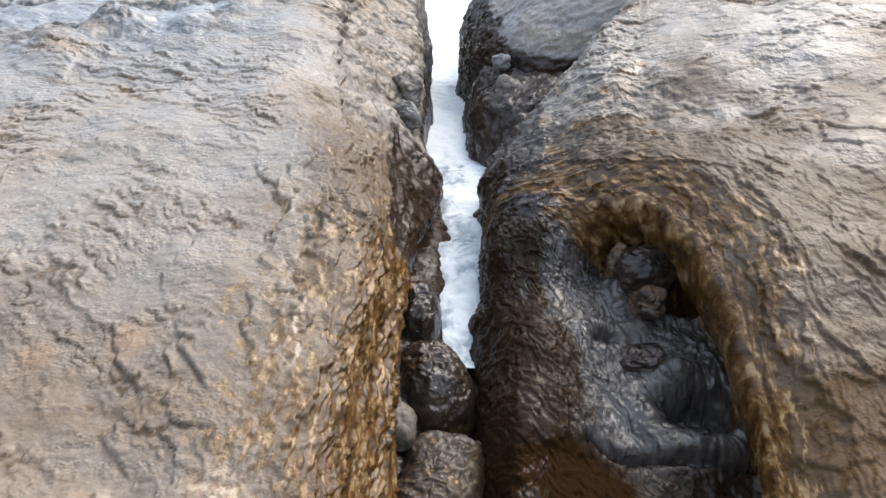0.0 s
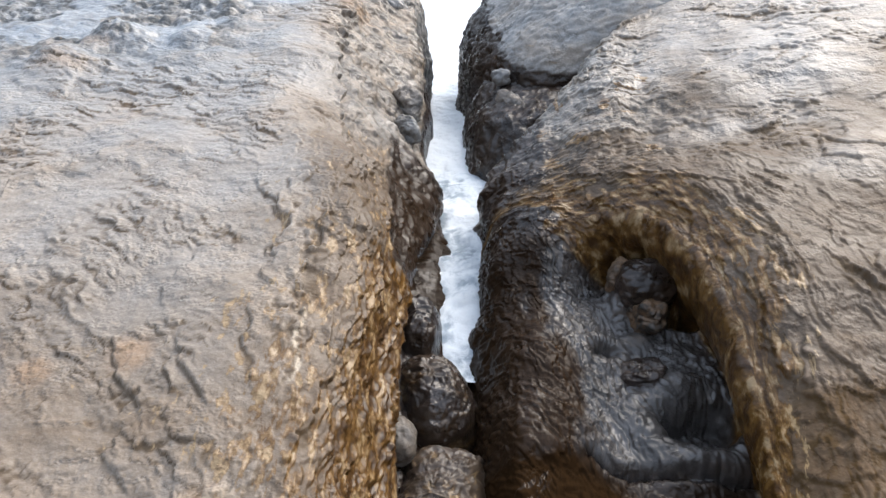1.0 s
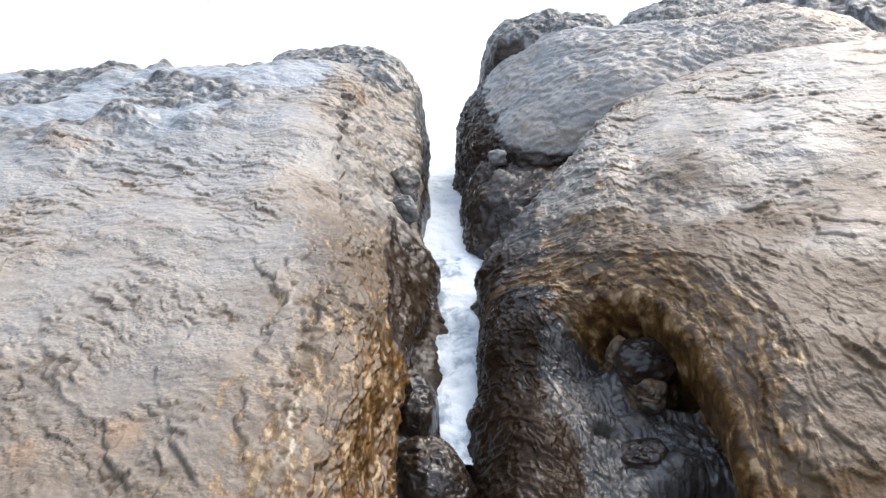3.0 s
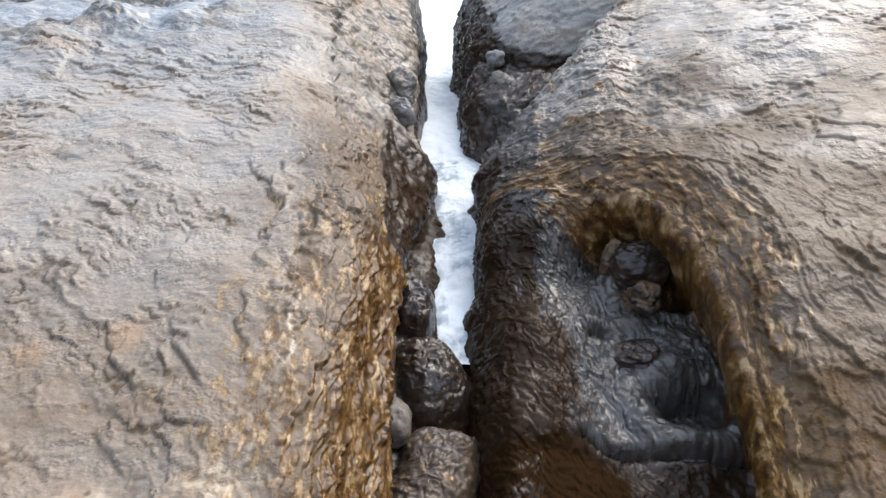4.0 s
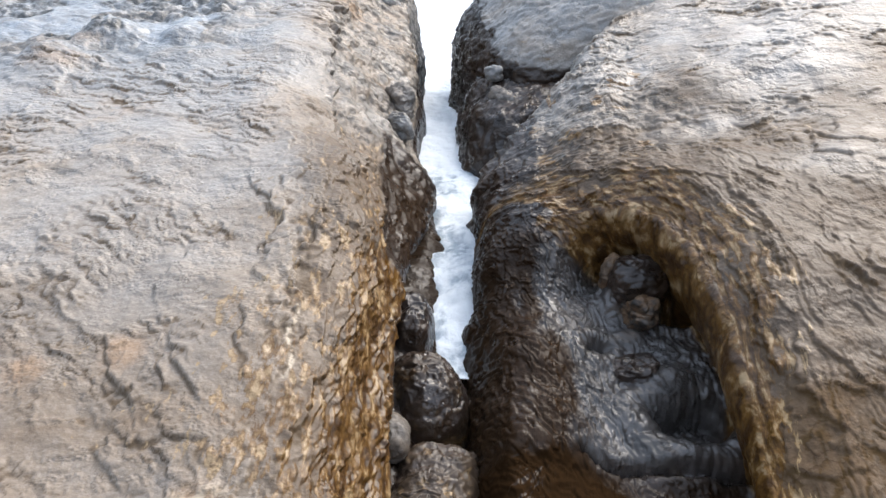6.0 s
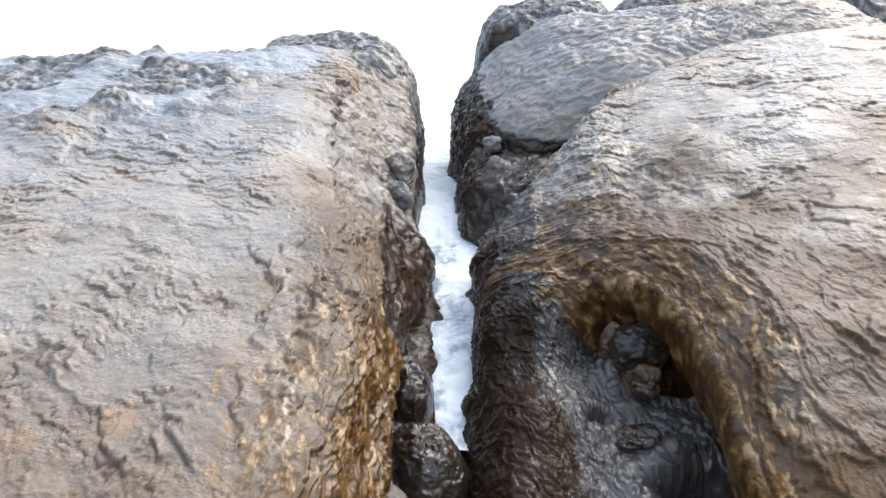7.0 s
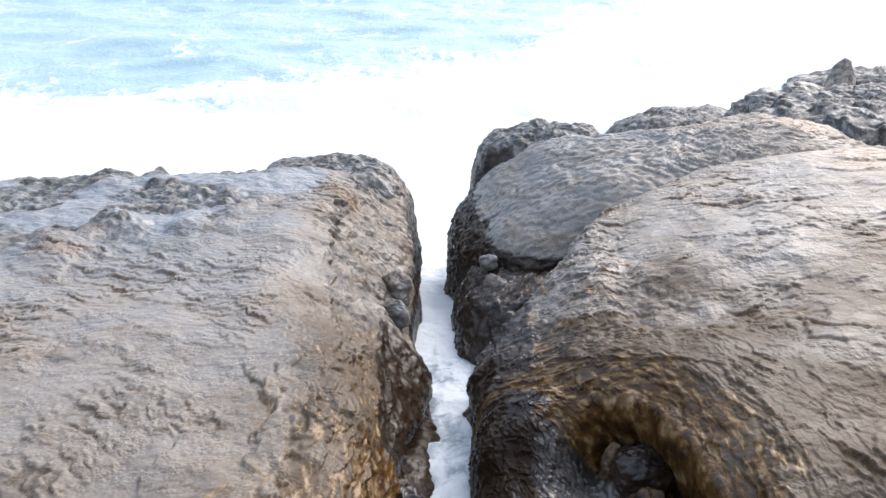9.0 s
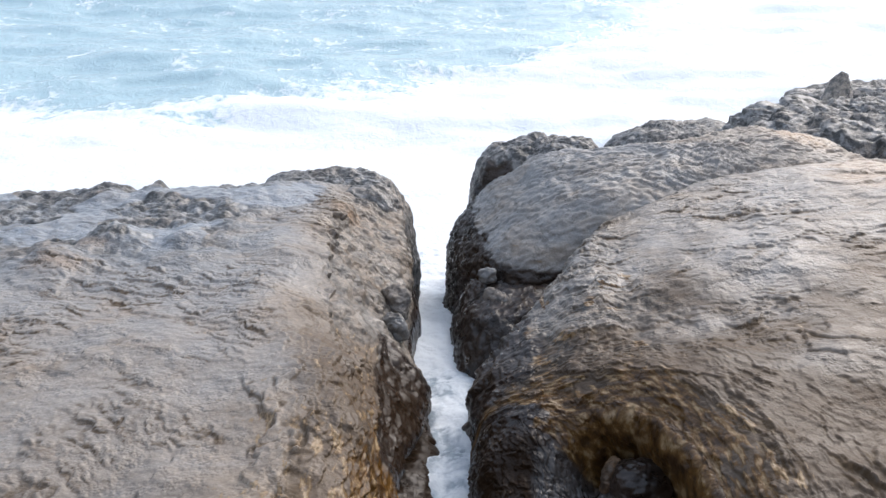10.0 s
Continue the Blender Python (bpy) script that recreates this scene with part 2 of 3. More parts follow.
    soft_bump = t.nodes.new("ShaderNodeBump")
    soft_bump.inputs["Strength"].default_value, soft_bump.inputs["Distance"].default_value = 0.6, 0.012
    link(t, ripple, soft_bump.inputs["Height"])
    link(t, soft_bump.outputs["Normal"], bsdf.inputs["Coat Normal"])
    return m


def water_material(name, deep):
    """Sea water with torn foam: the mark 'foam' says how much."""
    m, t, bsdf = nodes_of(name)
    co = coords(t)
    torn = noise_node(t, co, 1.0, 9, 0.68, 0.6)
    fine = noise_node(t, co, 9.0, 7, 0.65, 0.4)
    f = maths(t, "ADD", mark(t, "foam"), maths(t, "MULTIPLY", maths(t, "SUBTRACT", torn, 0.5), 1.4))
    f = maths(t, "ADD", f, maths(t, "MULTIPLY", maths(t, "SUBTRACT", fine, 0.5), 1.1))
    foam = ramp(t, f, 0.4, 0.75)
    link(t, mix(t, foam, deep, (0.90, 0.94, 0.96)), bsdf.inputs["Base Color"])
    link(t, mix(t, foam, 0.12, 0.7), bsdf.inputs["Roughness"])
    bump = t.nodes.new("ShaderNodeBump")
    bump.inputs["Strength"].default_value, bump.inputs["Distance"].default_value = 0.5, 0.05
    link(t, fine, bump.inputs["Height"])
    link(t, bump.outputs["Normal"], bsdf.inputs["Normal"])
    return m


def sand_material():
    m, t, bsdf = nodes_of("sea_bed")
    c = mix(t, noise_node(t, coords(t), 2.0), (0.06, 0.055, 0.045), (0.14, 0.125, 0.1))
    link(t, c, bsdf.inputs["Base Color"])
    bsdf.inputs["Roughness"].default_value = 0.8
    return m


ROCK, SAND = rock_material(), sand_material()
WATER, WASH = water_material("sea_water", (0.45, 0.62, 0.66)), water_material("cleft_wash", (0.36, 0.43, 0.49))
BED = -1.75
SEA = -1.05


# ---- sea and sea bed ----
def sheet(name, xs, ys, z, marks, material):
    X, Y = np.meshgrid(xs, ys, indexing="ij")
    P = np.stack([X, Y, z(X, Y)], -1)
    return new(name, grid_mesh(name, P, {k: v(X, Y) for k, v in marks.items()}, material))


def spread(lo, hi, near_lo, near_hi, n, fine):
    """Stations fine between near_lo and near_hi, growing out to lo and hi."""
    mid = np.arange(near_lo, near_hi, fine)
    a = near_lo - np.geomspace(fine, near_lo - lo, n)[::-1]
    b = near_hi + np.geomspace(fine, hi - near_hi, n)
    return np.concatenate([a, mid, b])


FOAM_LINE = spline([-30, -5.4, -3.3, -1.9, 0.9, 2.9, 4.3, 30], [10.5, 9.9, 8.8, 9.6, 11.4, 13.8, 16.5, 40])


def swell(X, Y):
    p = (X, Y, np.zeros_like(X))
    far = smooth(5, 9, Y)
    near = np.exp(-np.maximum(np.hypot(X, Y) - 30, 0) / 60)
    return SEA + near * (0.05 * fbm(p, (0.5, 1.2, 1), 5, 0.55) + far * 0.30 * fbm(p, (0.2, 0.6, 1), 4, 0.58, 9.0)) + 0.03 * fbm(p, 5.0, 3) * near


def foam_mark(X, Y):
    return np.clip(0.5 + (FOAM_LINE(X) - Y) * 0.32, 0.34, 1.15)


sea = sheet("sea", spread(-3000, 3000, -9, 11, 50, 0.09), spread(-3000, 3500, 2.5, 20, 50, 0.08), swell, {"foam": foam_mark}, WATER)
tagged(sea, "pale blue choppy sea with white surf along the rocks", "sea", kind="structure")
bed = sheet("ground", spread(-3000, 3000, -5, 5, 20, 0.5), spread(-3000, 3500, -5, 8, 20, 0.5),
            lambda X, Y: BED + 0.04 * fbm((X, Y, 0 * X), 0.8, 3), {}, SAND)
tagged(bed, "dark sandy sea bed under the boulders", "ground", kind="structure")


# water that surges up the cleft
def surge(X, Y):
    p = (X, Y, np.zeros_like(X))
    rise = smooth(5.8, 2.4, Y)
    return SEA + 0.04 + (0.47 * rise) + 0.05 * fbm(p, (3.0, 3.5, 1), 4, 0.55, 3.0) + 0.015 * creases(p, (9, 9, 1), 3)


cleft_water = sheet("water", np.linspace(-0.32, 0.32, 60), np.linspace(1.88, 5.4, 340), surge,
                    {"foam": lambda X, Y: 0.56 + 0.30 * fbm((X, Y, 0 * X), (7.0, 4.0, 1.0), 4, 0.6, 2.0) + 0.40 * smooth(2.6, 4.0, Y)}, WASH)
tagged(cleft_water, "white foaming water surging up the narrow cleft", "water", kind="structure")


# ---- the two boulders along the cleft ----
def roll_over(P, back, v, v_edge):
    """Beyond v_edge the sheet bends over its back edge and goes down to the bed; the front slopes down too."""
    past = np.clip((v - v_edge) / (1 - v_edge), 0, 1)
    bend = np.clip(past / 0.45, 0, 1) * (math.pi / 2)
    low = np.clip((past - 0.45) / 0.55, 0, 1)
    P[..., 1] = np.where(past > 0, back + 0.16 * np.sin(bend) + 0.10 * low, P[..., 1])
    z = P[..., 2] - 0.14 * (1 - np.cos(bend))
    front = smooth(-0.6, -1.6, P[..., 1])**2
    z = z + (BED - 0.05 - z) * np.maximum(low, front)
    P[..., 2] = np.maximum(z, BED - 0.05)
    return past


CELLS = TABLE[TABLE[np.arange(256)][:, None] + np.arange(256)[None, :]]
LOTS = TABLE / 255.0


def plates(u, v, su, sv, seed, cover, rag=0.0, edge=0.05):
    """Overlapping scales of stone, su by sv metres: each rises along u and breaks off sharply. Gives the height, and the foot of the break."""
    U, V = u / su, v / sv
    i0, j0 = np.floor(U).astype(int), np.floor(V).astype(int)
    best, foot = np.zeros(U.shape), np.zeros(U.shape)
    for di in (-1, 0, 1):
        for dj in (-1, 0, 1):
            i, j = i0 + di, j0 + dj
            cell = CELLS[i & 255, j & 255] + seed
            r = 0.50 + 0.55 * LOTS[cell]
            dv = V - j - 0.5 - 0.9 * (LOTS[cell + 1] - 0.5)
            du = U - i - 0.5 - 0.9 * (LOTS[cell + 2] - 0.5) + 0.9 * (LOTS[cell + 3] - 0.5) * dv
            q = np.hypot(du, dv) / r + rag
            size = np.where(LOTS[cell + 4] < cover, 0.3 + 0.7 * LOTS[cell + 5], 0.0)
            lift = np.clip(0.5 + 0.5 * du / r, 0, 1)
            best = np.maximum(best, size * lift * lift * smooth(1.0 + edge, 1.0 - edge, q))
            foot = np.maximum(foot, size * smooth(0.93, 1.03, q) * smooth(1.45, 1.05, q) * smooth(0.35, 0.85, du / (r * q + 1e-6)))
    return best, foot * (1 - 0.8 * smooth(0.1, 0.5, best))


def scales(p, facing, torn, seed, big=0.35, mid=0.5, small=0.6, long=1.0, wild=1.0):
    """Three sizes of broken scales whose sharp sides look along facing, in plan; torn holds the wander and raggedness of their edges."""
    x, y = p[0] + wild * torn[0], p[1] + wild * torn[1]
    fx, fy = facing
    u, v, rag = fx * x + fy * y - 0.3 * p[2], -fy * x + fx * y, torn[2]
    h, foot = 0, 0
    for su, sv, cover, high, k in ((0.10, 0.15, big, 0.014, 3), (0.042, 0.066, mid, 0.011, 13), (0.020, 0.031, small, 0.008, 23)):
        a, b = plates(u, v, su, sv * long, seed + k, cover, rag)
        h, foot = h + high * a, np.maximum(foot, b * min(1, high / 0.010))
    return h, foot


def roughen(P, flip, crust, streak, calm, extra, band, across, flow, sets, damp_relief=0.0):
    """Relief of weathered stone along the normals; in the band the scales run with the flow, elsewhere they face as the sets say."""
    n = normals_of(P) * (-1 if flip else 1)
    p = (P[..., 0], P[..., 1], P[..., 2])
    warp = 0.05 * fbm(p, 3.0, 2, 0.5, 11.0) + 0.02 * fbm(p, 9.0, 2, 0.5, 23.0)
    f = (across + 0.6 * warp, flow - 0.6 * warp, 0.6 * p[2])
    h = 0.045 * fbm(p, 1.5, 3) + 0.014 * fbm(p, 4.5, 3, 0.5, 4.0)
    where = 0.35 + 0.85 * smooth(-0.2, 0.3, fbm(p, 2.6, 2, 0.5, 21.0))
    torn = (0.05 * fbm(p, 4.0, 2, 0.5, 11.0) + 0.030 * fbm(p, 13.0, 3, 0.6, 23.0),
            0.05 * fbm(p, 4.0, 2, 0.5, 31.0) + 0.030 * fbm(p, 13.0, 3, 0.6, 43.0), 0.35 * fbm(p, 34.0, 2, 0.6, 51.0))
    scar = 0
    for facing, weight, kinds in sets:
        a, b = scales(p, facing, torn, **kinds)
        w = weight * (1 - band) * where * calm
        h, scar = h + a * w, scar + b * np.clip(w, 0, 1)
    a, b = scales((f[0], f[1], 0 * f[0]), (1.0, 0.0), torn, 60, 0.4, 0.8, 0.85, 1.7, 0.6)
    h, scar = h + a * band * calm * 1.15, scar + b * band * np.clip(calm, 0, 1)
    g = (0.8 * p[0] + 0.6 * p[1] + warp, 0.8 * p[1] - 0.6 * p[0] - warp, 0.25 * p[2])
    h = h + damp_relief * (0.007 * scarps(g, (16.0, 8.0, 10.0), 2.4, 5.0) + 0.004 * fbm(p, 30.0, 3, 0.6, 6.0))
    h = h + streak * 0.005 * fbm(f, (26.0, 9.0, 10.0), 2)
    h = h + crust * (0.075 * creases(p, 5.0, 3) - 0.03 + 0.014 * creases(p, 18.0, 2, 8.0))
    return P + n * (h + extra)[..., None], np.clip(scar, 0, 1)


def along(points, X, Y):
    """Distance to a line of points in plan, and which side: positive on its left."""
    best, side = np.full(X.shape, 9.0), np.zeros(X.shape)
    for (ax, ay), (bx, by) in zip(points, points[1:]):
        ux, uy = bx - ax, by - ay
        q = np.clip(((X - ax) * ux + (Y - ay) * uy) / (ux * ux + uy * uy), 0, 1)
        dx, dy = X - ax - q * ux, Y - ay - q * uy
        d = np.hypot(dx, dy)
        near = d < best
        best = np.where(near, d, best)
        side = np.where(near, np.sign(ux * dy - uy * dx), side)
    return best, side


def ledge(points, X, Y, height, width=0.10, wob=0.0):
    """A broken edge in the stone: proud on the line's left, falling sharply on its right."""
    d, side = along(points, X + wob, Y - wob)
    up = smooth(-0.006, 0.006, d * side)
    # the second value marks the foot for brown growth and painted shade
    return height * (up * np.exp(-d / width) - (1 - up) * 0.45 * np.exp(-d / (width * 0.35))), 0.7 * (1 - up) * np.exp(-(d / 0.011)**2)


def knob(centre, X, Y, radius, height):
    r2 = ((X - centre[0])**2 + (Y - centre[1])**2) / radius**2
    return height * np.exp(-r2 * 1.6)


def left_boulder():
    v_edge = 0.88
    v = np.concatenate([np.linspace(0, 0.34, 50, endpoint=False), np.linspace(0.34, v_edge, 600, endpoint=False), np.linspace(v_edge, 1, 70)])
    y = -1.6 + 5.7 * np.clip(v / v_edge, 0, 1)
    xb = spline([0.8, 1.25, 1.6, 1.95, 2.25, 2.6, 3.0, 3.6, 4.0], [-0.30, -0.31, -0.30, -0.27, -0.33, -0.43, -0.49, -0.52, -0.48])(y)
    xe = spline([0.8, 1.2, 1.6, 1.92, 2.16, 2.47, 2.78, 3.03, 3.35, 3.6, 4.0], [-0.15, -0.16, -0.175, -0.175, -0.17, -0.12, -0.055, -0.13, -0.15, -0.16, -0.20])(y)
    ze = spline([0.8, 1.2, 1.9, 2.3, 2.63, 3.3, 3.7, 4.1], [-0.36, -0.35, -0.30, -0.38, -0.46, -0.40, -0.28, -0.14])(y)
    notch = spline([0.8, 2.0, 2.3, 2.6, 2.9, 3.3], [0.08, 0.10, 0.12, 0.12, 0.04, 0.01])(y)
    xw = spline([0.8, 1.7, 1.9, 2.1, 2.35, 2.6, 2.9, 3.3, 3.8, 4.2], [-0.12, -0.11, -0.06, -0.045, -0.05, -0.07, -0.10, -0.14, -0.15, -0.19])(y)
    bulge = np.sin(np.clip((y + 1.6) / 5.7, 0, 1) * math.pi)

    def top(x):
        return 0.05 * np.sin(np.clip((y - 0.6) / 3.5, 0, 1) * math.pi) - 0.012 * (x + 1.2)**2
    one = np.ones_like(y)
    out = -3.6 - 0.9 * bulge + 0.18 * np.sin(2.3 * y)
    xs = [out - 0.45, out - 0.3, out, -2.6 * one, -1.6 * one, -0.9 * one + 0.2 * (xb + 0.3), xb, 0.55 * xb + 0.45 * xe + 0.03, xe, xe - notch, xw, xw - 0.02]
    zs = [(BED - 0.05) * one, -0.9 * one, top(-3.5) - 0.25, top(-2.6), top(-1.6), top(-0.85), top(-0.4) - 0.03, 0.42 * np.maximum(ze, -0.36) - 0.03, ze, ze - 0.06, -0.53 * one, (BED - 0.05) * one]
    counts = [12, 20, 50, 90, 130, 140, 70, 60, 40, 50, 20]
    X, Z, seg = profile(xs, zs, counts)
    Y = np.broadcast_to(y, X.shape)
    back = spline([-5.2, -2.3, -1.5, -1.0, -0.65, -0.3, 0.0], [3.2, 3.85, 3.95, 3.98, 4.05, 4.1, 4.1])(X)
    Y = -1.6 + (Y + 1.6) * (back + 1.6) / 5.7
    P = np.stack([X, Y, Z], -1)
    past = roll_over(P, back, np.broadcast_to(v, X.shape), v_edge)
    S = seg[:, None] - 2
    p = (P[..., 0], P[..., 1], P[..., 2])
    wob = 0.5 * fbm(p, 2.2, 3)
    fine = 0.07 * fbm(p, 8.0, 4)
    rough_face = smooth(3.90, 4.15, S + 0.25 * fbm((X, Y, Z), 9.0, 3)) * smooth(2.3, 2.75, Y) * smooth(7.5, 6.5, S)
    crust = np.clip(1.15 * smooth(2.95, 3.30, Y + 0.5 * wob) * smooth(-0.70, -1.15, X + 0.6 * wob) + 0.7 * rough_face + past * 0.2 * smooth(-0.9, -1.4, X), 0, 2.0)
    streak = smooth(3.55, 4.2, S) * smooth(7.0, 6.0, S) * (1 - 0.6 * smooth(2.2, 2.7, Y))
    algae = 0.78 * smooth(3.85, 4.6, S) * smooth(2.5, 1.7, Y) * smooth(8.0, 7.0, S) + 0.4 * smooth(3.9, 4.6, S) * smooth(2.9, 2.2, Y)
    algae = algae + (0.28 * smooth(3.2, 3.9, S) * smooth(2.9, 1.8, Y) + 0.20 * smooth(3.15, 3.6, S + 0.4 * wob) * smooth(2.1, 1.5, Y)) * smooth(4.4, 3.9, S)
    # wet also colours the recess under the rim dark, for its shade
    wet = np.maximum(np.maximum(smooth(6.05, 6.6, S), 0.9 * smooth(-0.12, -0.20, P[..., 2] + 0.3 * fine) * smooth(1.95, 2.15, Y) * smooth(4.2, 4.8, S) * smooth(3.1, 2.7, Y)), 0.3 * smooth(4.0, 4.8, S) * smooth(2.4, 3.0, Y))
    extra, growth_shade = 0, 0
    for line, height in LEDGES_LEFT:
        a, b = ledge(line, X, Y, 0.42 * height, 0.05, 1.3 * fine)
        extra, growth_shade = extra + a, np.maximum(growth_shade, b)
    for at, radius, height in KNOBS_LEFT:
        extra = extra + knob(at, X, Y, radius, height)
    extra = extra * smooth(4.6, 4.0, S)
    pools = smooth(0.06, 0.12, fbm(p, (2.0, 4.0, 1.0), 2, 0.5, 44.0)) * smooth(3.0, 3.4, Y) * smooth(-0.4, -0.8, X) * smooth(4, 3.5, S)
    band = smooth(3.3, 4.0, S) * smooth(7.5, 6.5, S) * smooth(2.9, 2.3, Y)
    across, flow = 0.55 * X - 0.6 * Z, Y
    low = smooth(2.35, 1.75, Y + 0.3 * wob)
    sets = [((-0.30, -0.95), 1.0 - low, dict(seed=80, big=0.12, mid=0.38, small=0.8, long=1.2)), ((-0.72, -0.70), low, dict(seed=110, big=0.40, mid=0.35, small=0.4, wild=1.4, long=1.3))]
    P, scar = roughen(P, False, crust * (1 - 0.6 * pools), streak, (1 - 0.4 * np.clip(crust, 0, 1)) * (1 - 0.6 * pools), extra, band, across, flow, sets)
    vein = smooth(0.012, 0.002, along([(-0.406, 1.597), (-0.400, 1.492), (-0.383, 1.413), (-0.395, 1.366)], X + 0.02 * fbm(p, 14.0, 2), Y)[0])
    vein = np.maximum(vein, knob((-0.50, 0.97), X + 0.08 * fbm(p, 7.0, 3), Y, 0.10, 1.0) + knob((-0.78, 0.95), X, Y + 0.06 * fbm(p, 7.0, 3), 0.07, 0.9))
    warm = sum(knob(at, X, Y, radius * 1.2, 1.0) for at, radius, _ in KNOBS_LEFT) + 0.0 * X
    # brown deepens the painted shade of that recess
    ob = new("boulder", grid_mesh("boulder", P, {"algae": algae, "wet": wet, "crust": crust * (1 - 0.7 * pools), "warm": warm, "pool": pools, "grey": np.clip(0.75 * smooth(1.9, 3.1, Y + 0.3 * wob) * smooth(4.2, 3.4, S) + 0.5 * crust * smooth(3.9, 3.6, S), 0, 1), "vein": vein, "brown": 0.9 * smooth(4.6, 5.2, S) * smooth(1.85, 2.05, Y) * smooth(2.95, 2.6, Y), "damp": np.maximum(0.55 * smooth(2.9, 1.2, Y), (0.85 - 0.47 * smooth(2.3, 2.9, Y)) * smooth(3.35, 4.0, S)), "across": across, "flow": flow, "scar": np.maximum(scar, growth_shade * smooth(4.3, 3.9, S)) * (1 - 0.8 * np.clip(crust, 0, 1))}, ROCK))
    return tagged(ob, "broad pale weathered sandstone boulder with ochre algae at its edge", "boulder", "boulders along the cleft")


HOLLOW = (0.33, 1.50, 0.520, 0.83, 2.5)   # middle, half width, half length, roundness


def hollow_inside(X, Y):
    """Metres inside the lip of the hollow, negative outside."""
    cx, cy, a, b, k = HOLLOW

    def rho(x, y):
        # open towards the cleft, where it reaches farther back
        reach = b + 0.35 * np.maximum(cx - x, 0) + 0.10 * smooth(0.0, -0.5, y - cy)
        return (np.maximum((x - cx) / a, 0)**k + np.abs((y - cy) / reach)**k + 1e-9)**(1 / k)
    r, e = rho(X, Y), 1e-3
    g = np.hypot((rho(X + e, Y) - r) / e, (rho(X, Y + e) - r) / e)
    return (1 - r) / np.maximum(g, 0.6)


def right_boulder():
    v_edge = 0.86
    v = np.concatenate([np.linspace(0, 0.36, 50, endpoint=False), np.linspace(0.36, v_edge, 560, endpoint=False), np.linspace(v_edge, 1, 60)])
    y = -1.6 + 5.6 * np.clip(v / v_edge, 0, 1)
    xg = spline([0.8, 1.27, 1.6, 1.84, 2.1, 2.4, 2.6, 3.0], [0.20, 0.21, 0.21, 0.21, 0.20, 0.17, 0.12, 0.12])(y)
    xw = spline([0.8, 1.2, 1.77, 1.9, 2.08, 2.23, 2.36, 2.5, 2.86, 3.03], [0.09, 0.09, 0.094, 0.076, 0.053, 0.05, 0.08, 0.117, 0.123, 0.118])(y)
    fall = smooth(1.9, 2.7, y)
    bulge = np.sin(np.clip((y + 1.6) / 5.7, 0, 1) * math.pi)

    def top(x):
        return 0.16 * smooth(0.7, 1.7, x) * smooth(1.8, 3.5, y) + 0.02 - 0.16 * smooth(2.1, 0.9, y)
    one = np.ones_like(y)
    out = 3.7 + 0.9 * bulge + 0.2 * np.sin(2.0 * y + 1)
    xs = [out + 0.45, out + 0.3, out, 2.8 * one, 1.9 * one, 1.25 * one, 0.85 * one, 0.52 * one, xg + 0.15, xg + 0.055, 0.5 * xg + 0.5 * xw + 0.02, xw, xw + 0.01]
    zs = [(BED - 0.05) * one, -0.9 * one, top(4.0) - 0.22, top(2.8), top(1.9), top(1.25), top(0.85), 0.0 - 0.04 * fall - 0.14 * smooth(2.1, 0.9, y), -0.10 - 0.06 * fall - 0.06 * smooth(2.1, 0.9, y), -0.27 * one, -0.42 * one, -0.60 * one, (BED - 0.05) * one]
    counts = [10, 16, 40, 60, 90, 100, 130, 120, 60, 50, 40, 20]
    X, Z, seg = profile(xs, zs, counts)
    Y = np.broadcast_to(y, X.shape).copy()
    back = spline([0.0, 0.1, 0.26, 0.41, 0.52, 0.73, 1.17, 1.65, 2.2, 5.2], [2.6, 2.64, 2.78, 2.97, 3.1, 3.5, 3.84, 3.98, 4.05, 3.3])(X)
    late = np.clip((Y - 2.0) / 2.0, 0, 1)
    Y = np.where(Y > 2.0, 2.0 + (back - 2.0) * late, Y)
    S = seg[:, None] - 2
    p = (X, Y, Z)
    # a lower lobe next to the niche
    d, side = along([(0.73, 4.6), (0.73, 3.6), (0.68, 3.1), (0.62, 2.72), (0.50, 2.3), (0.50, 1.0)], X, Y)
    Z = Z - 0.045 * smooth(0.08, -0.10, d * np.where(side > 0, -1, 1)) * smooth(2.35, 2.65, Y) * smooth(7.3, 6.3, S)
    P = np.stack([X, Y, Z], -1)
    past = roll_over(P, back, np.broadcast_to(v, X.shape), v_edge)
    # the hollow: a steep wall under the lip, and a wet floor that falls to the cleft
    inside = hollow_inside(X, Y) + 0.018 * fbm(p, 5.0, 3) + 0.006 * fbm(p, (14, 14, 14), 2)
    floor_z = -0.42 + 0.08 * smooth(0.55, 0.25, X) + 0.05 * fbm(p, 2.2, 3, 0.5, 17.0) - 0.05 * smooth(1.6, 1.0, Y)
    for (cx, cy), radius, depth in POCKETS:
        r = np.hypot(X - cx, Y - cy) / radius + 0.25 * fbm(p, 9.0, 2, 0.5, cx * 50)
        floor_z = floor_z - depth * smooth(1.0, 0.45, r) + 0.12 * depth * np.exp(-((r - 1.15) / 0.22)**2)
    for (cx, cy), radius, height in LUMPS:
        floor_z = floor_z + knob((cx, cy), X + 0.03 * fbm(p, 8.0, 2, 0.5, 3.0), Y, radius, height)
    rim = np.hypot((X - 0.67) / 1.1, Y - 2.10) + 0.02 * fbm(p, 14.0, 2)
    floor_z = floor_z + 0.075 * np.exp(-((rim - 0.115) / 0.022)**2) * smooth(0.70, 0.62, X) * smooth(1.98, 2.06, Y)
    cut = along([(0.40, 1.50), (0.52, 1.45), (0.66, 1.47), (0.80, 1.44)], X + 0.03 * fbm(p, 7.0, 3), Y + 0.03 * fbm(p, 6.0, 3))[0]
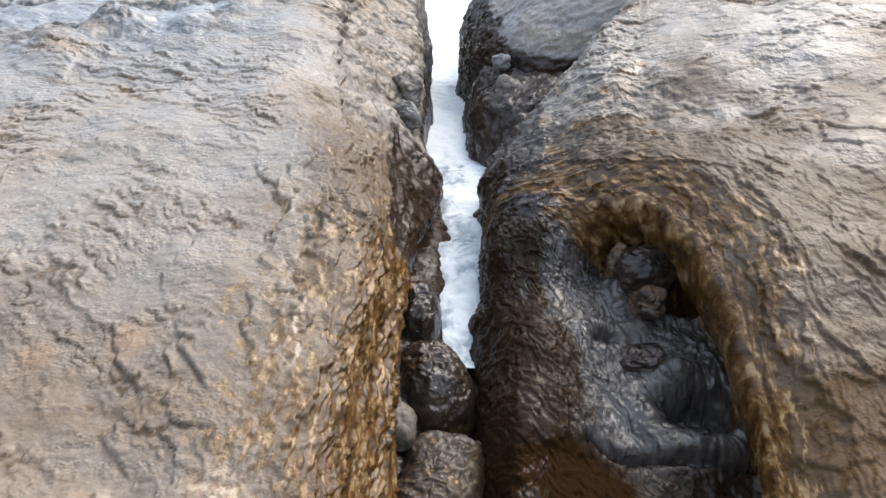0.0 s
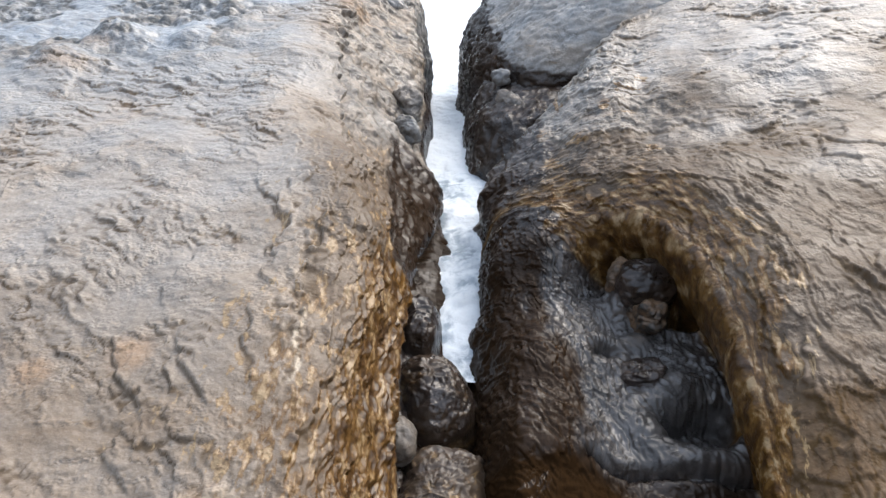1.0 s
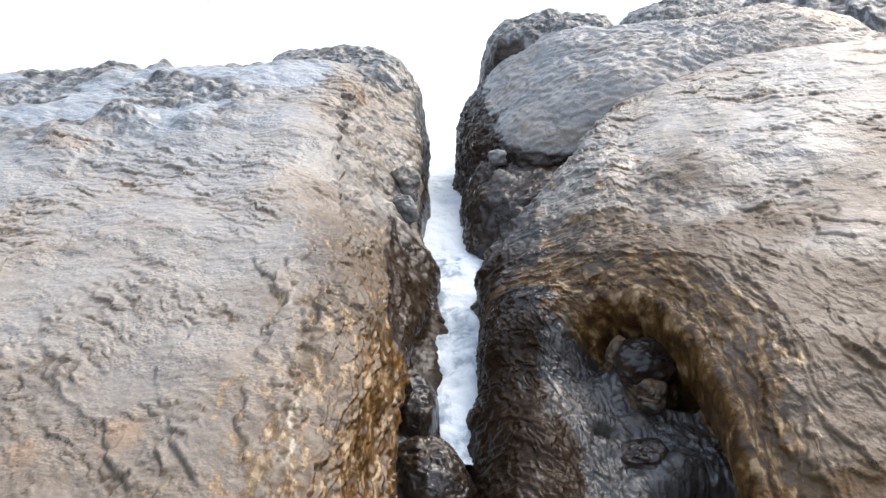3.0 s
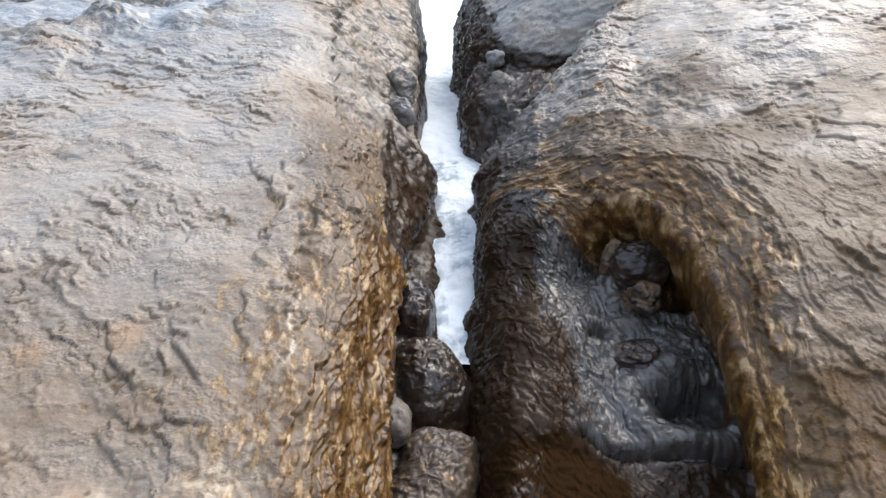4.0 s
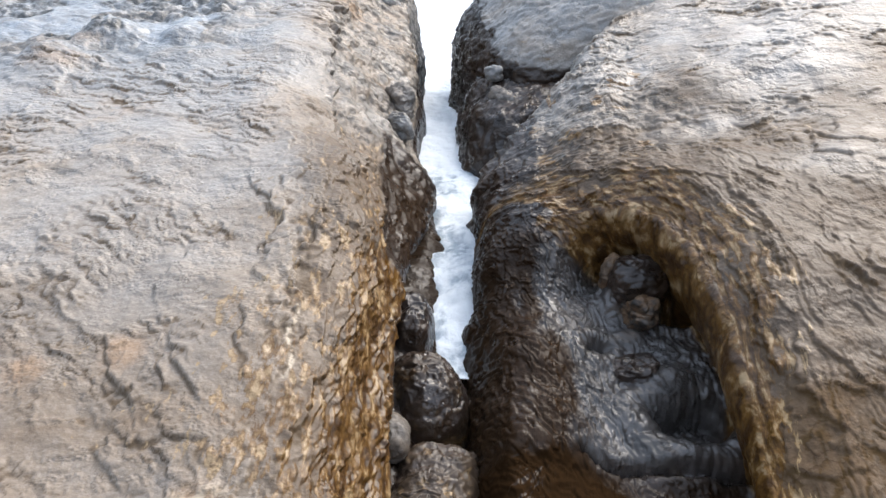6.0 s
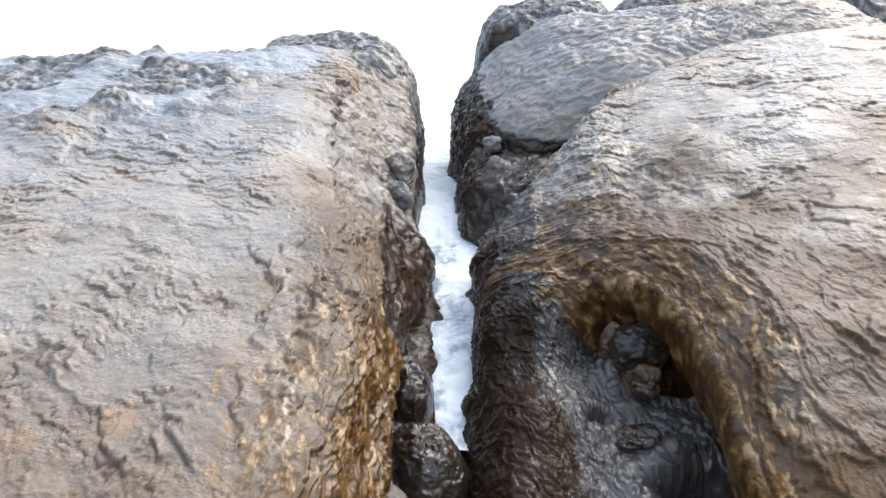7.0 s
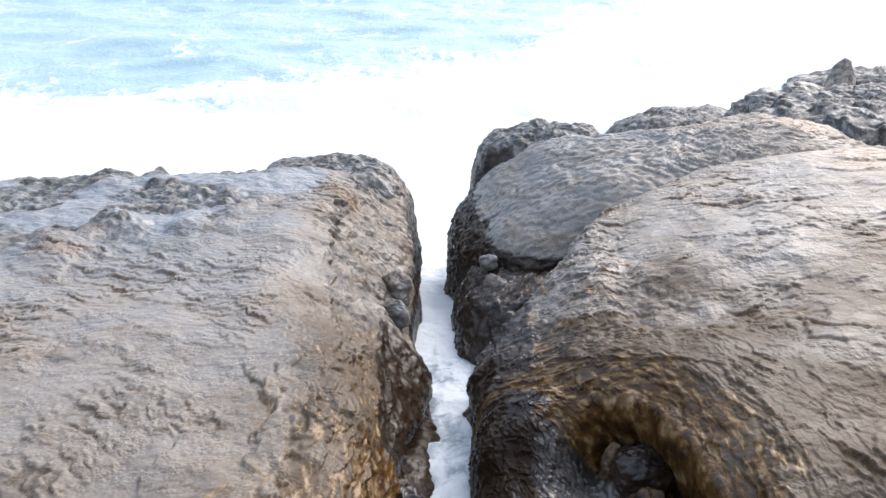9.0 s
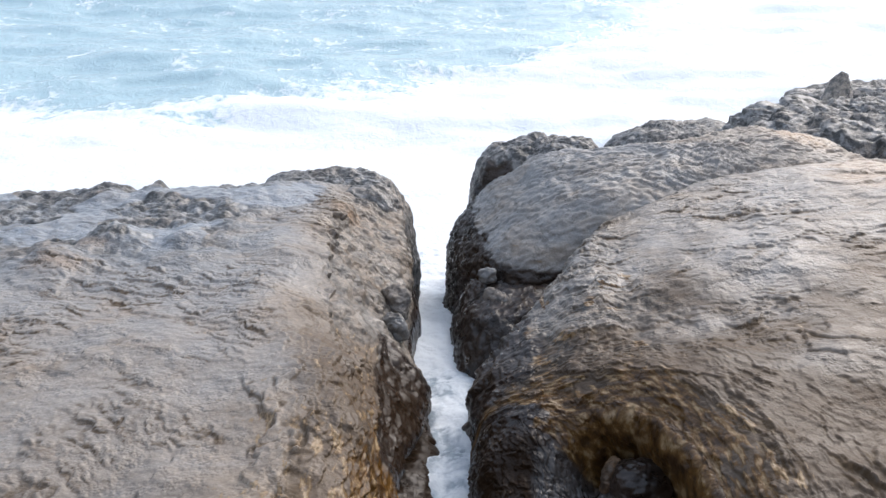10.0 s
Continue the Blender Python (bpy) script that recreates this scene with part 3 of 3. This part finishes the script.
    floor_z = floor_z - 0.05 * np.exp(-(cut / 0.018)**2) - 0.03 * smooth(1.50, 1.42, Y)
    P[..., 2] -= 0.10 * smooth(-0.24, 0.02, inside)**2 * smooth(0.25, 0.5, X) * (1 - past)
    m = smooth(0.0, 1.0, inside / (0.055 + 0.30 * smooth(0.62, 0.28, X)))
    gap = floor_z - P[..., 2]
    low = 0.5 * (gap - np.sqrt(gap * gap + 0.04**2))
    drop = low * m * smooth(10.2, 9.2, S) * (1 - past)
    P[..., 2] += drop
    # the wall runs back under the lip
    cx, cy = HOLLOW[:2]
    gx, gy = (X - cx) / 0.4, (Y - cy) / 1.0
    gl = np.hypot(gx, gy) + 1e-6
    back_under = 0.16 * smooth(0.010, 0.06, inside) * smooth(0.46, 0.08, inside) * smooth(0.30, 0.85, gx)
    P[..., 0] += back_under * gx / gl
    P[..., 1] += back_under * gy / gl * 0.8
    crust = np.clip(0.5 * past + 0.75 * smooth(2.35, 2.65, Y + 0.3 * fbm(p, 5.0, 3)) * smooth(3.7, 4.6, S + 1.2 * fbm(p, 4.0, 3)), 0, 1)
    near_lip = smooth(-0.30, -0.08, inside)
    inner = inside
    streak = np.clip(near_lip * smooth(0.2, 0.1, inside) + 0.6 * smooth(6.5, 7.5, S) * smooth(0.05, -0.05, inside), 0, 1) * smooth(10.0, 9.0, S)
    ragged = inside + 0.16 * fbm(p, 4.0, 4, 0.6, 71.0)
    algae = 1.1 * smooth(-0.27 + 0.08 * smooth(1.9, 1.3, Y), 0.0, ragged) * smooth(0.16, 0.07, inner) * smooth(2.95, 2.5, Y) + 0.55 * smooth(6.3, 7.0, S) * smooth(9.0, 8.2, S) * smooth(2.9, 2.4, Y)
    algae = algae * (1 - 0.3 * smooth(0.45, 0.20, X))
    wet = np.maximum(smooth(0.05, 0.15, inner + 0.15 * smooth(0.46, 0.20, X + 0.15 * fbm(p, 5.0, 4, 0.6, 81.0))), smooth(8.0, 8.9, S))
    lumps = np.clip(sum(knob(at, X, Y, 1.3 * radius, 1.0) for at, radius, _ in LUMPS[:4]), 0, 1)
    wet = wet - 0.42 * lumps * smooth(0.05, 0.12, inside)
    # beside the niche the wet colour also stands in for the recess's shade
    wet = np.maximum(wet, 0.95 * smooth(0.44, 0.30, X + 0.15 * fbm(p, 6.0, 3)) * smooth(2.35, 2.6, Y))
    damp = 0.15 + 0.78 * smooth(3.9, 2.0, Y + 0.15 * X + 0.6 * fbm(p, 2.2, 4, 0.55, 61.0)) + 0.25 * smooth(-0.45, -0.1, ragged) - 0.25 * smooth(1.8, 1.3, Y)
    for at, radius in MOSS:
        algae = algae + knob(at, X + 0.05 * fbm(p, 12.0, 3), Y + 0.05 * fbm(p, 11.0, 3, 0.5, 8.0), radius, 0.85)
    calm = 1 - 0.5 * smooth(0.05, 0.15, inside)
    # where the floor is glossier and its sheen painted paler
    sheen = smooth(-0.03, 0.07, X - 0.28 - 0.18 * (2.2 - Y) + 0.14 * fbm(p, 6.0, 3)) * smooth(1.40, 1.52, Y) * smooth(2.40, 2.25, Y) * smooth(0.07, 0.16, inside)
    fine = 0.07 * fbm(p, 8.0, 4)
    extra, growth_shade = 0, 0
    for line, height in LEDGES_RIGHT:
        a, b = ledge(line, X, Y, 0.42 * height, 0.05, 1.3 * fine)
        extra, growth_shade = extra + a, np.maximum(growth_shade, b)
    band = smooth(-0.30, -0.14, inside) * smooth(0.07, 0.02, inside) * smooth(0.05, 0.2, X)
    across, flow = inside, np.arctan2(Y - cy, (X - cx) * 1.6) * 0.8
    far = smooth(2.2, 2.7, Y)
    sets = [((0.15, -0.98), far, dict(seed=140, big=0.25, mid=0.35, small=0.5, long=1.3)), ((-0.82, -0.57), 1.2 * (1 - far), dict(seed=170, big=0.45, mid=0.5, small=0.6, long=1.1, wild=1.4))]
    P, scar = roughen(P, True, crust, streak, calm, extra * smooth(0.02, -0.05, inside), band, across, flow, sets, smooth(0.06, 0.14, inside))
    warm = knob((2.1, 3.9), X, Y, 0.35, 1.0) + knob((1.75, 2.6), X, Y, 0.12, 0.8)
    me = grid_mesh("boulder", P, {"algae": algae, "wet": wet, "crust": crust, "warm": warm, "pool": 0.0, "sheen": sheen, "brown": 0.95 * np.maximum(knob((0.72, 1.62), X, Y, 0.11, 1.2), smooth(0.09, -0.03, X - 0.28 - 0.18 * (2.2 - Y) + 0.14 * fbm(p, 6.0, 3)) * smooth(2.5, 2.1, Y)) + 0.7 * smooth(1.5, 1.40, Y + 0.10 * fbm(p, 5.0, 3)), "grey": 0.35 * smooth(2.2, 3.2, Y), "damp": damp, "across": across, "flow": flow, "scar": np.maximum(scar, growth_shade * smooth(0.02, -0.05, inside))}, ROCK, flip=True)
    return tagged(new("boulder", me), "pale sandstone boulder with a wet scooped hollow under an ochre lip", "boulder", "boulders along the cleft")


def rock(centre, size, power=3.0, seed=0.0, crust=0.0, wet=0.0, algae=0.0, relief=1.0, turn=0.0, nu=120, nv=160, flat=0.35,
         label="", category="rock", group="", name="rock", warm=0.0, plan=0.0, lean=0.0, damp=0.0, darkened=None, tinted=None, grey=0.0):
    """A weathered block: a rounded box that stands on its base, roughened."""
    a = np.linspace(-math.pi / 2, math.pi / 2, nu)[:, None]
    b = np.linspace(0, 2 * math.pi, nv, endpoint=False)[None, :]
    k = plan or power
    ring = (np.abs(np.cos(b))**k + np.abs(np.sin(b))**k)**(-1 / k)
    up = (np.abs(np.cos(a))**power + np.abs(np.sin(a))**power)**(-1 / power)
    P = np.stack([np.cos(a) * up * np.cos(b) * ring, np.cos(a) * up * np.sin(b) * ring, np.sin(a) * up + 0 * b], -1)
    P[..., :2] *= 1 + flat * 0.3 * np.clip(-P[..., 2:3], 0, 1)
    P = P * np.array(size)
    P[..., 2] += lean * P[..., 0]
    c, s = math.cos(turn), math.sin(turn)
    P = np.stack([P[..., 0] * c - P[..., 1] * s, P[..., 0] * s + P[..., 1] * c, P[..., 2]], -1) + np.array(centre)
    n = P - np.array(centre)
    n /= np.linalg.norm(n, axis=2, keepdims=True)
    p = tuple(P[..., i] + seed for i in range(3))
    m = min(size)
    h = relief * (0.20 * m * fbm(p, 0.7 / m, 4) + 0.014 * scarps(p, (4.0, 7.0, 7.0), 3.0) * min(1, m * 3) + 0.008 * scarps(p, (9.0, 15.0, 15.0), 3.0) * min(1, m * 4)
                  + 0.006 * fbm(p, 26.0, 3) * min(1, m * 6))
    h = h + crust * relief * (0.16 * min(1, m * 1.5) * creases(p, 3.5, 5) - 0.04 * min(1, m))
    P = P + n * h[..., None]
    if darkened:
        wet = np.maximum(wet, darkened(P[..., 0], P[..., 1], P[..., 2]))
    if tinted:
        warm, grey = tinted(P[..., 0], P[..., 1])
    marks = {"grey": grey, "algae": algae, "wet": wet, "crust": crust, "warm": warm, "pool": 0.0, "damp": damp, "across": P[..., 2] * 1.2 + 0.3 * P[..., 1], "flow": P[..., 0] + 0.5 * P[..., 1]}
    return tagged(new(name, grid_mesh(name, P, marks, ROCK, wrap=True, flip=True)), label, category, group)


# broken edges and knobs of the stone, in plan
LEDGES_LEFT = [
    ([(-0.32, 2.37), (-0.41, 2.76), (-0.49, 3.14), (-0.515, 3.68)], 0.060),
    ([(-0.39, 2.19), (-0.49, 2.22), (-0.61, 2.24)], 0.022),
    ([(-0.60, 2.15), (-0.55, 2.06), (-0.52, 1.99), (-0.51, 1.89)], 0.020),
    ([(-0.75, 1.83), (-0.75, 1.72), (-0.76, 1.64)], 0.025),
    ([(-0.20, 2.02), (-0.28, 2.01), (-0.35, 1.99), (-0.41, 1.91), (-0.47, 1.84), (-0.52, 1.73)], 0.030),
    ([(-0.85, 1.45), (-0.84, 1.38), (-0.77, 1.30)], 0.025),
    ([(-1.20, 2.35), (-1.27, 2.32), (-1.33, 2.23), (-1.44, 2.10)], 0.030),
    ([(-0.82, 1.38), (-0.83, 1.29), (-0.90, 1.24)], 0.020),
    ([(-0.69, 1.47), (-0.67, 1.39), (-0.58, 1.28)], 0.020),
    ([(-1.19, 1.73), (-1.23, 1.70), (-1.27, 1.69)], 0.025),
    ([(-0.74, 1.21), (-0.78, 1.13), (-0.73, 1.07)], 0.020),
    ([(-1.41, 3.03), (-1.57, 2.92), (-1.73, 2.83)], 0.030),
    ([(-0.53, 1.57), (-0.52, 1.45), (-0.46, 1.32)], 0.018),
    ([(-0.51, 2.18), (-0.55, 2.04), (-0.52, 1.95)], 0.020),
]
KNOBS_LEFT = [
    ((-0.532, 0.982), 0.10, 0.02),
    ((-0.797, 0.95), 0.07, 0.02),
    ((-1.437, 3.264), 0.15, 0.08),
    ((-1.592, 3.017), 0.17, 0.07),
    ((-1.129, 3.272), 0.10, 0.03),
    ((-1.726, 3.86), 0.10, 0.03),
    ((-0.459, 3.752), 0.12, 0.04),
    ((-0.819, 1.442), 0.07, 0.00),
    ((-1.05, 1.378), 0.06, 0.00),
]
LEDGES_RIGHT = [
    ([(0.93, 2.20), (0.99, 2.02), (0.98, 1.86)], 0.018),
    ([(1.37, 2.60), (1.24, 2.45), (1.36, 2.40)], 0.020),
    ([(0.71, 2.27), (0.79, 2.12), (0.83, 1.92)], 0.020),
    ([(0.87, 1.34), (0.97, 1.39), (1.03, 1.32)], 0.025),
    ([(0.87, 1.25), (0.94, 1.22), (1.03, 1.22)], 0.020),
    ([(0.89, 1.90), (0.94, 1.68), (0.92, 1.51)], 0.020),
    ([(1.04, 1.59), (1.11, 1.47)], 0.020),
    ([(1.33, 2.53), (1.42, 2.45), (1.57, 2.49)], 0.020),
    ([(1.18, 2.94), (0.99, 3.09), (0.79, 3.03)], 0.015),
]
MOSS = [
    ((0.64, 2.98), 0.05), ((0.71, 3.00), 0.045), ((0.58, 2.88), 0.05), ((0.46, 2.67), 0.06), ((0.35, 2.58), 0.06),
    ((0.32, 2.83), 0.06), ((0.41, 2.97), 0.05), ((0.77, 3.08), 0.04), ((0.67, 2.84), 0.04), ((0.739, 2.552), 0.05),
]
POCKETS = [
    ((0.67, 2.02), 0.07, 0.12),
    ((0.67, 1.62), 0.11, 0.13),
    ((0.49, 1.89), 0.05, 0.04),
]
LUMPS = [
    ((0.56, 2.12), 0.05, 0.05),
    ((0.58, 1.93), 0.05, 0.03),
    ((0.63, 1.75), 0.05, 0.04),
    ((0.62, 1.45), 0.07, 0.05),
    ((0.45, 1.30), 0.12, 0.03),
]

left_boulder()
right_boulder()

# the boulder behind, over the dark niche, with niche shade coloured into its front
rock((1.39, 4.24, -0.80), (1.36, 0.58, 0.95), 2.7, 3.0, 0.0, 0.0, 0.0, 1.0, 0.20, 320, 520, plan=6.0, lean=0.03, flat=-0.6, damp=0.02,
     darkened=lambda x, y, z: np.maximum(smooth(0.13, 0.03, x + 0.5 * z + 0.10 * fbm((x, y, z), 5.0, 3)), smooth(-0.20, -0.30, z) * smooth(3.95, 3.75, y)), tinted=lambda x, y: (knob((2.0, 4.45), x, y, 0.25, 0.9), 0.8 * smooth(1.8, 1.0, x)),
     label="long grey sandstone boulder behind the hollowed one", category="boulder", group="boulders along the cleft", name="boulder")
# added filler rock; its near-black colour stands for the recess's shade
rock((0.335, 2.90, -1.05), (0.215, 0.28, 0.66), 3.6, 6.0, 0.2, 1.0, 0.0, 0.8, 0.0, 100, 120, flat=0, label="low rock added in the cleft's recess, coloured dark for its shade")
rock((0.44, 3.55, -1.05), (0.40, 0.48, 0.70), 3.5, 5.0, 0.25, 1.0, 0.1, 0.9, 0.0, 200, 260, label="dark wet rock wall under the overhanging boulder")
rock((0.58, 4.62, -0.885), (0.42, 0.22, 0.905), 5.0, 7.0, 1.3, 0.0, 0.0, 1.2, 0.0, 160, 200, grey=0.8, darkened=lambda x, y, z: 0.7 * smooth(0.02, -0.12, z + 0.2 * fbm((x, y, z), 6.0, 3)), label="dark pitted rock rim facing the surf")
rock((-0.62, 4.20, -0.88), (0.46, 0.26, 0.84), 4.0, 9.0, 1.0, 0.0, 0.0, 0.9, 0.0, 160, 200, grey=0.8, label="dark pitted rock ledge at the sea end of the cleft")
rock((3.38, 5.5, -0.95), (1.40, 0.55, 0.90), 7.0, 11.0, 1.2, 0.05, 0.0, 1.25, 0.05, 220, 360, grey=0.9, label="grey-blue pitted rock shelf by the surf")
rock((4.45, 9.2, -1.26), (0.20, 0.18, 0.60), 1.9, 13.0, 0.9, 0.2, 0.0, 1.5, 0.1, 80, 100, label="small dark rock standing out of the surf")

rock((5.3, 9.9, -1.45), (1.3, 0.35, 0.50), 3.0, 15.0, 1.0, 0.2, 0.0, 1.2, 0.05, 80, 160, grey=0.8, label="low dark reef awash in white surf")
rock((2.30, 7.9, -1.33), (0.75, 0.35, 0.46), 3.0, 17.0, 1.0, 0.1, 0.0, 1.2, 0.3, 120, 160, grey=0.8, label="broken pale rubble at the foot of the shelf")

# stones jammed in the cleft
STONES = "stones jammed in the cleft"
rock((-0.055, 1.80, -0.96), (0.17, 0.22, 0.55), 2.6, 21.0, 0.12, 0.62, 0.50, 1.1, 0.4, 140, 160, flat=0, damp=1.0, label="brown rounded stone jammed in the cleft", category="stone", group=STONES, name="stone")
rock((-0.045, 1.38, -1.0), (0.17, 0.27, 0.56), 3.0, 23.0, 0.4, 0.50, 0.30, 1.1, -0.3, 140, 160, flat=0, damp=1.0, label="grey-brown rough stone jammed low in the cleft", category="stone", group=STONES, name="stone")
rock((-0.115, 2.06, -0.93), (0.095, 0.17, 0.55), 3.0, 27.0, 0.2, 0.9, 0.1, 1.5, 0.0, 100, 120, label="dark wet stone against the wall of the cleft", category="stone", group=STONES, name="stone")


rock((-0.150, 1.56, -0.45), (0.048, 0.075, 0.060), 2.4, 29.0, 0.05, 0.35, 0.0, 1.2, 0.2, 60, 72, flat=0, damp=0.7, grey=0.6, label="smooth grey pebble wedged beside the jammed stones", category="stone", group=STONES, name="stone")

# a stone lodged under the lip of the hollow, and the boulder's own nubs and rim
LODGED = "stones lodged in the hollow"
rock((0.665, 2.13, -0.32), (0.10, 0.09, 0.095), 2.3, 41.0, 0.3, 0.9, 0.0, 1.3, 0.2, 80, 100, flat=0, damp=1.0, label="dark wet rounded stone lodged under the overhanging lip", category="stone", group=LODGED, name="stone")
rock((0.67, 2.03, -0.355), (0.046, 0.050, 0.050), 2.2, 43.0, 1.0, 0.2, 0.0, 3.6, 0.5, 60, 72, flat=0, damp=0.8, warm=1.0, label="small pale jagged nub of rock in the wet hollow", category="stone", group=LODGED, name="stone")
rock((0.578, 2.18, -0.315), (0.026, 0.055, 0.065), 2.4, 47.0, 0.8, 0.2, 0.0, 2.4, -0.5, 48, 60, flat=0, damp=0.7, warm=0.8, label="narrow pale rock rim beside the dark lodged stone", category="stone", group=LODGED, name="stone")
rock((0.625, 1.81, -0.425), (0.085, 0.060, 0.045), 2.2, 45.0, 0.7, 0.72, 0.0, 3.0, 0.1, 60, 72, flat=0, damp=0.9, warm=1.0, label="low brown rough nub of rock on the hollow's wet floor", category="stone", group=LODGED, name="stone")


# pebbles caught in the niche and in the wall
PEBBLES = "pebbles caught between the boulders"
for at, size, seed, label in (
        ((0.225, 3.610, -0.305), (0.034, 0.045, 0.034), 31.0, "small rounded grey pebble caught in the dark niche"),
        ((0.268, 3.450, -0.365), (0.036, 0.090, 0.050), 33.0, "long pale grey pebble caught in the dark niche"),
        ((-0.215, 3.280, -0.275), (0.050, 0.075, 0.070), 35.0, "worn grey pebble set in the wall of the cleft"),
        ((-0.212, 3.110, -0.310), (0.045, 0.060, 0.060), 37.0, "small grey pebble set in the wall of the cleft")):
    rock(at, size, 2.5, seed, 0.5, 0.30, 0.0, 3.0, 0.7, 48, 60, flat=0, damp=0.45, grey=0.9, label=label, category="pebble", group=PEBBLES, name="pebble")

# unseen land, added behind and beside the viewer to block sky light
def cliff(name, points, height, depth, label):
    """A rough rock face along a line of points, with a sloping top."""
    run = np.linspace(0, len(points) - 1, 240)
    knots = np.arange(len(points))
    lx, ly = spline(knots, [q[0] for q in points])(run), spline(knots, [q[1] for q in points])(run)
    tx, ty = np.gradient(lx), np.gradient(ly)
    tl = np.hypot(tx, ty)
    nx, ny = ty / tl, -tx / tl
    prof = [(-0.3, BED - 0.1), (0.0, -0.4), (0.25, 0.35 * height), (0.6, 0.75 * height), (1.3, height), (depth, height * 0.95), (depth + 0.2, BED - 0.1)]
    X, Z, seg = profile([[a] * 240 for a, _ in prof], [[b] * 240 for _, b in prof], [20, 30, 40, 30, 20, 10])
    P = np.stack([lx + nx * X, ly + ny * X, Z], -1)
    p = (P[..., 0], P[..., 1], P[..., 2])
    n = normals_of(P)
    P = P + n * (0.35 * fbm(p, 0.5, 4) + 0.10 * scarps(p, (0.8, 0.8, 1.6), 3.0))[..., None]
    marks = {"algae": 0.0, "wet": 0.25, "crust": 0.5, "warm": 0.0, "pool": 0.0, "damp": 0.5, "across": P[..., 2], "flow": P[..., 0]}
    return tagged(new(name, grid_mesh(name, P, marks, ROCK)), label, "cliff", kind="structure")


cliff("cliff", [(-9, -5.5), (-4, -3.6), (0, -3.0), (4.5, -2.6), (6.3, 0.2), (7.2, 3.5)], 4.2, 6.0, "unseen rough grey rock bank added to block sky light")
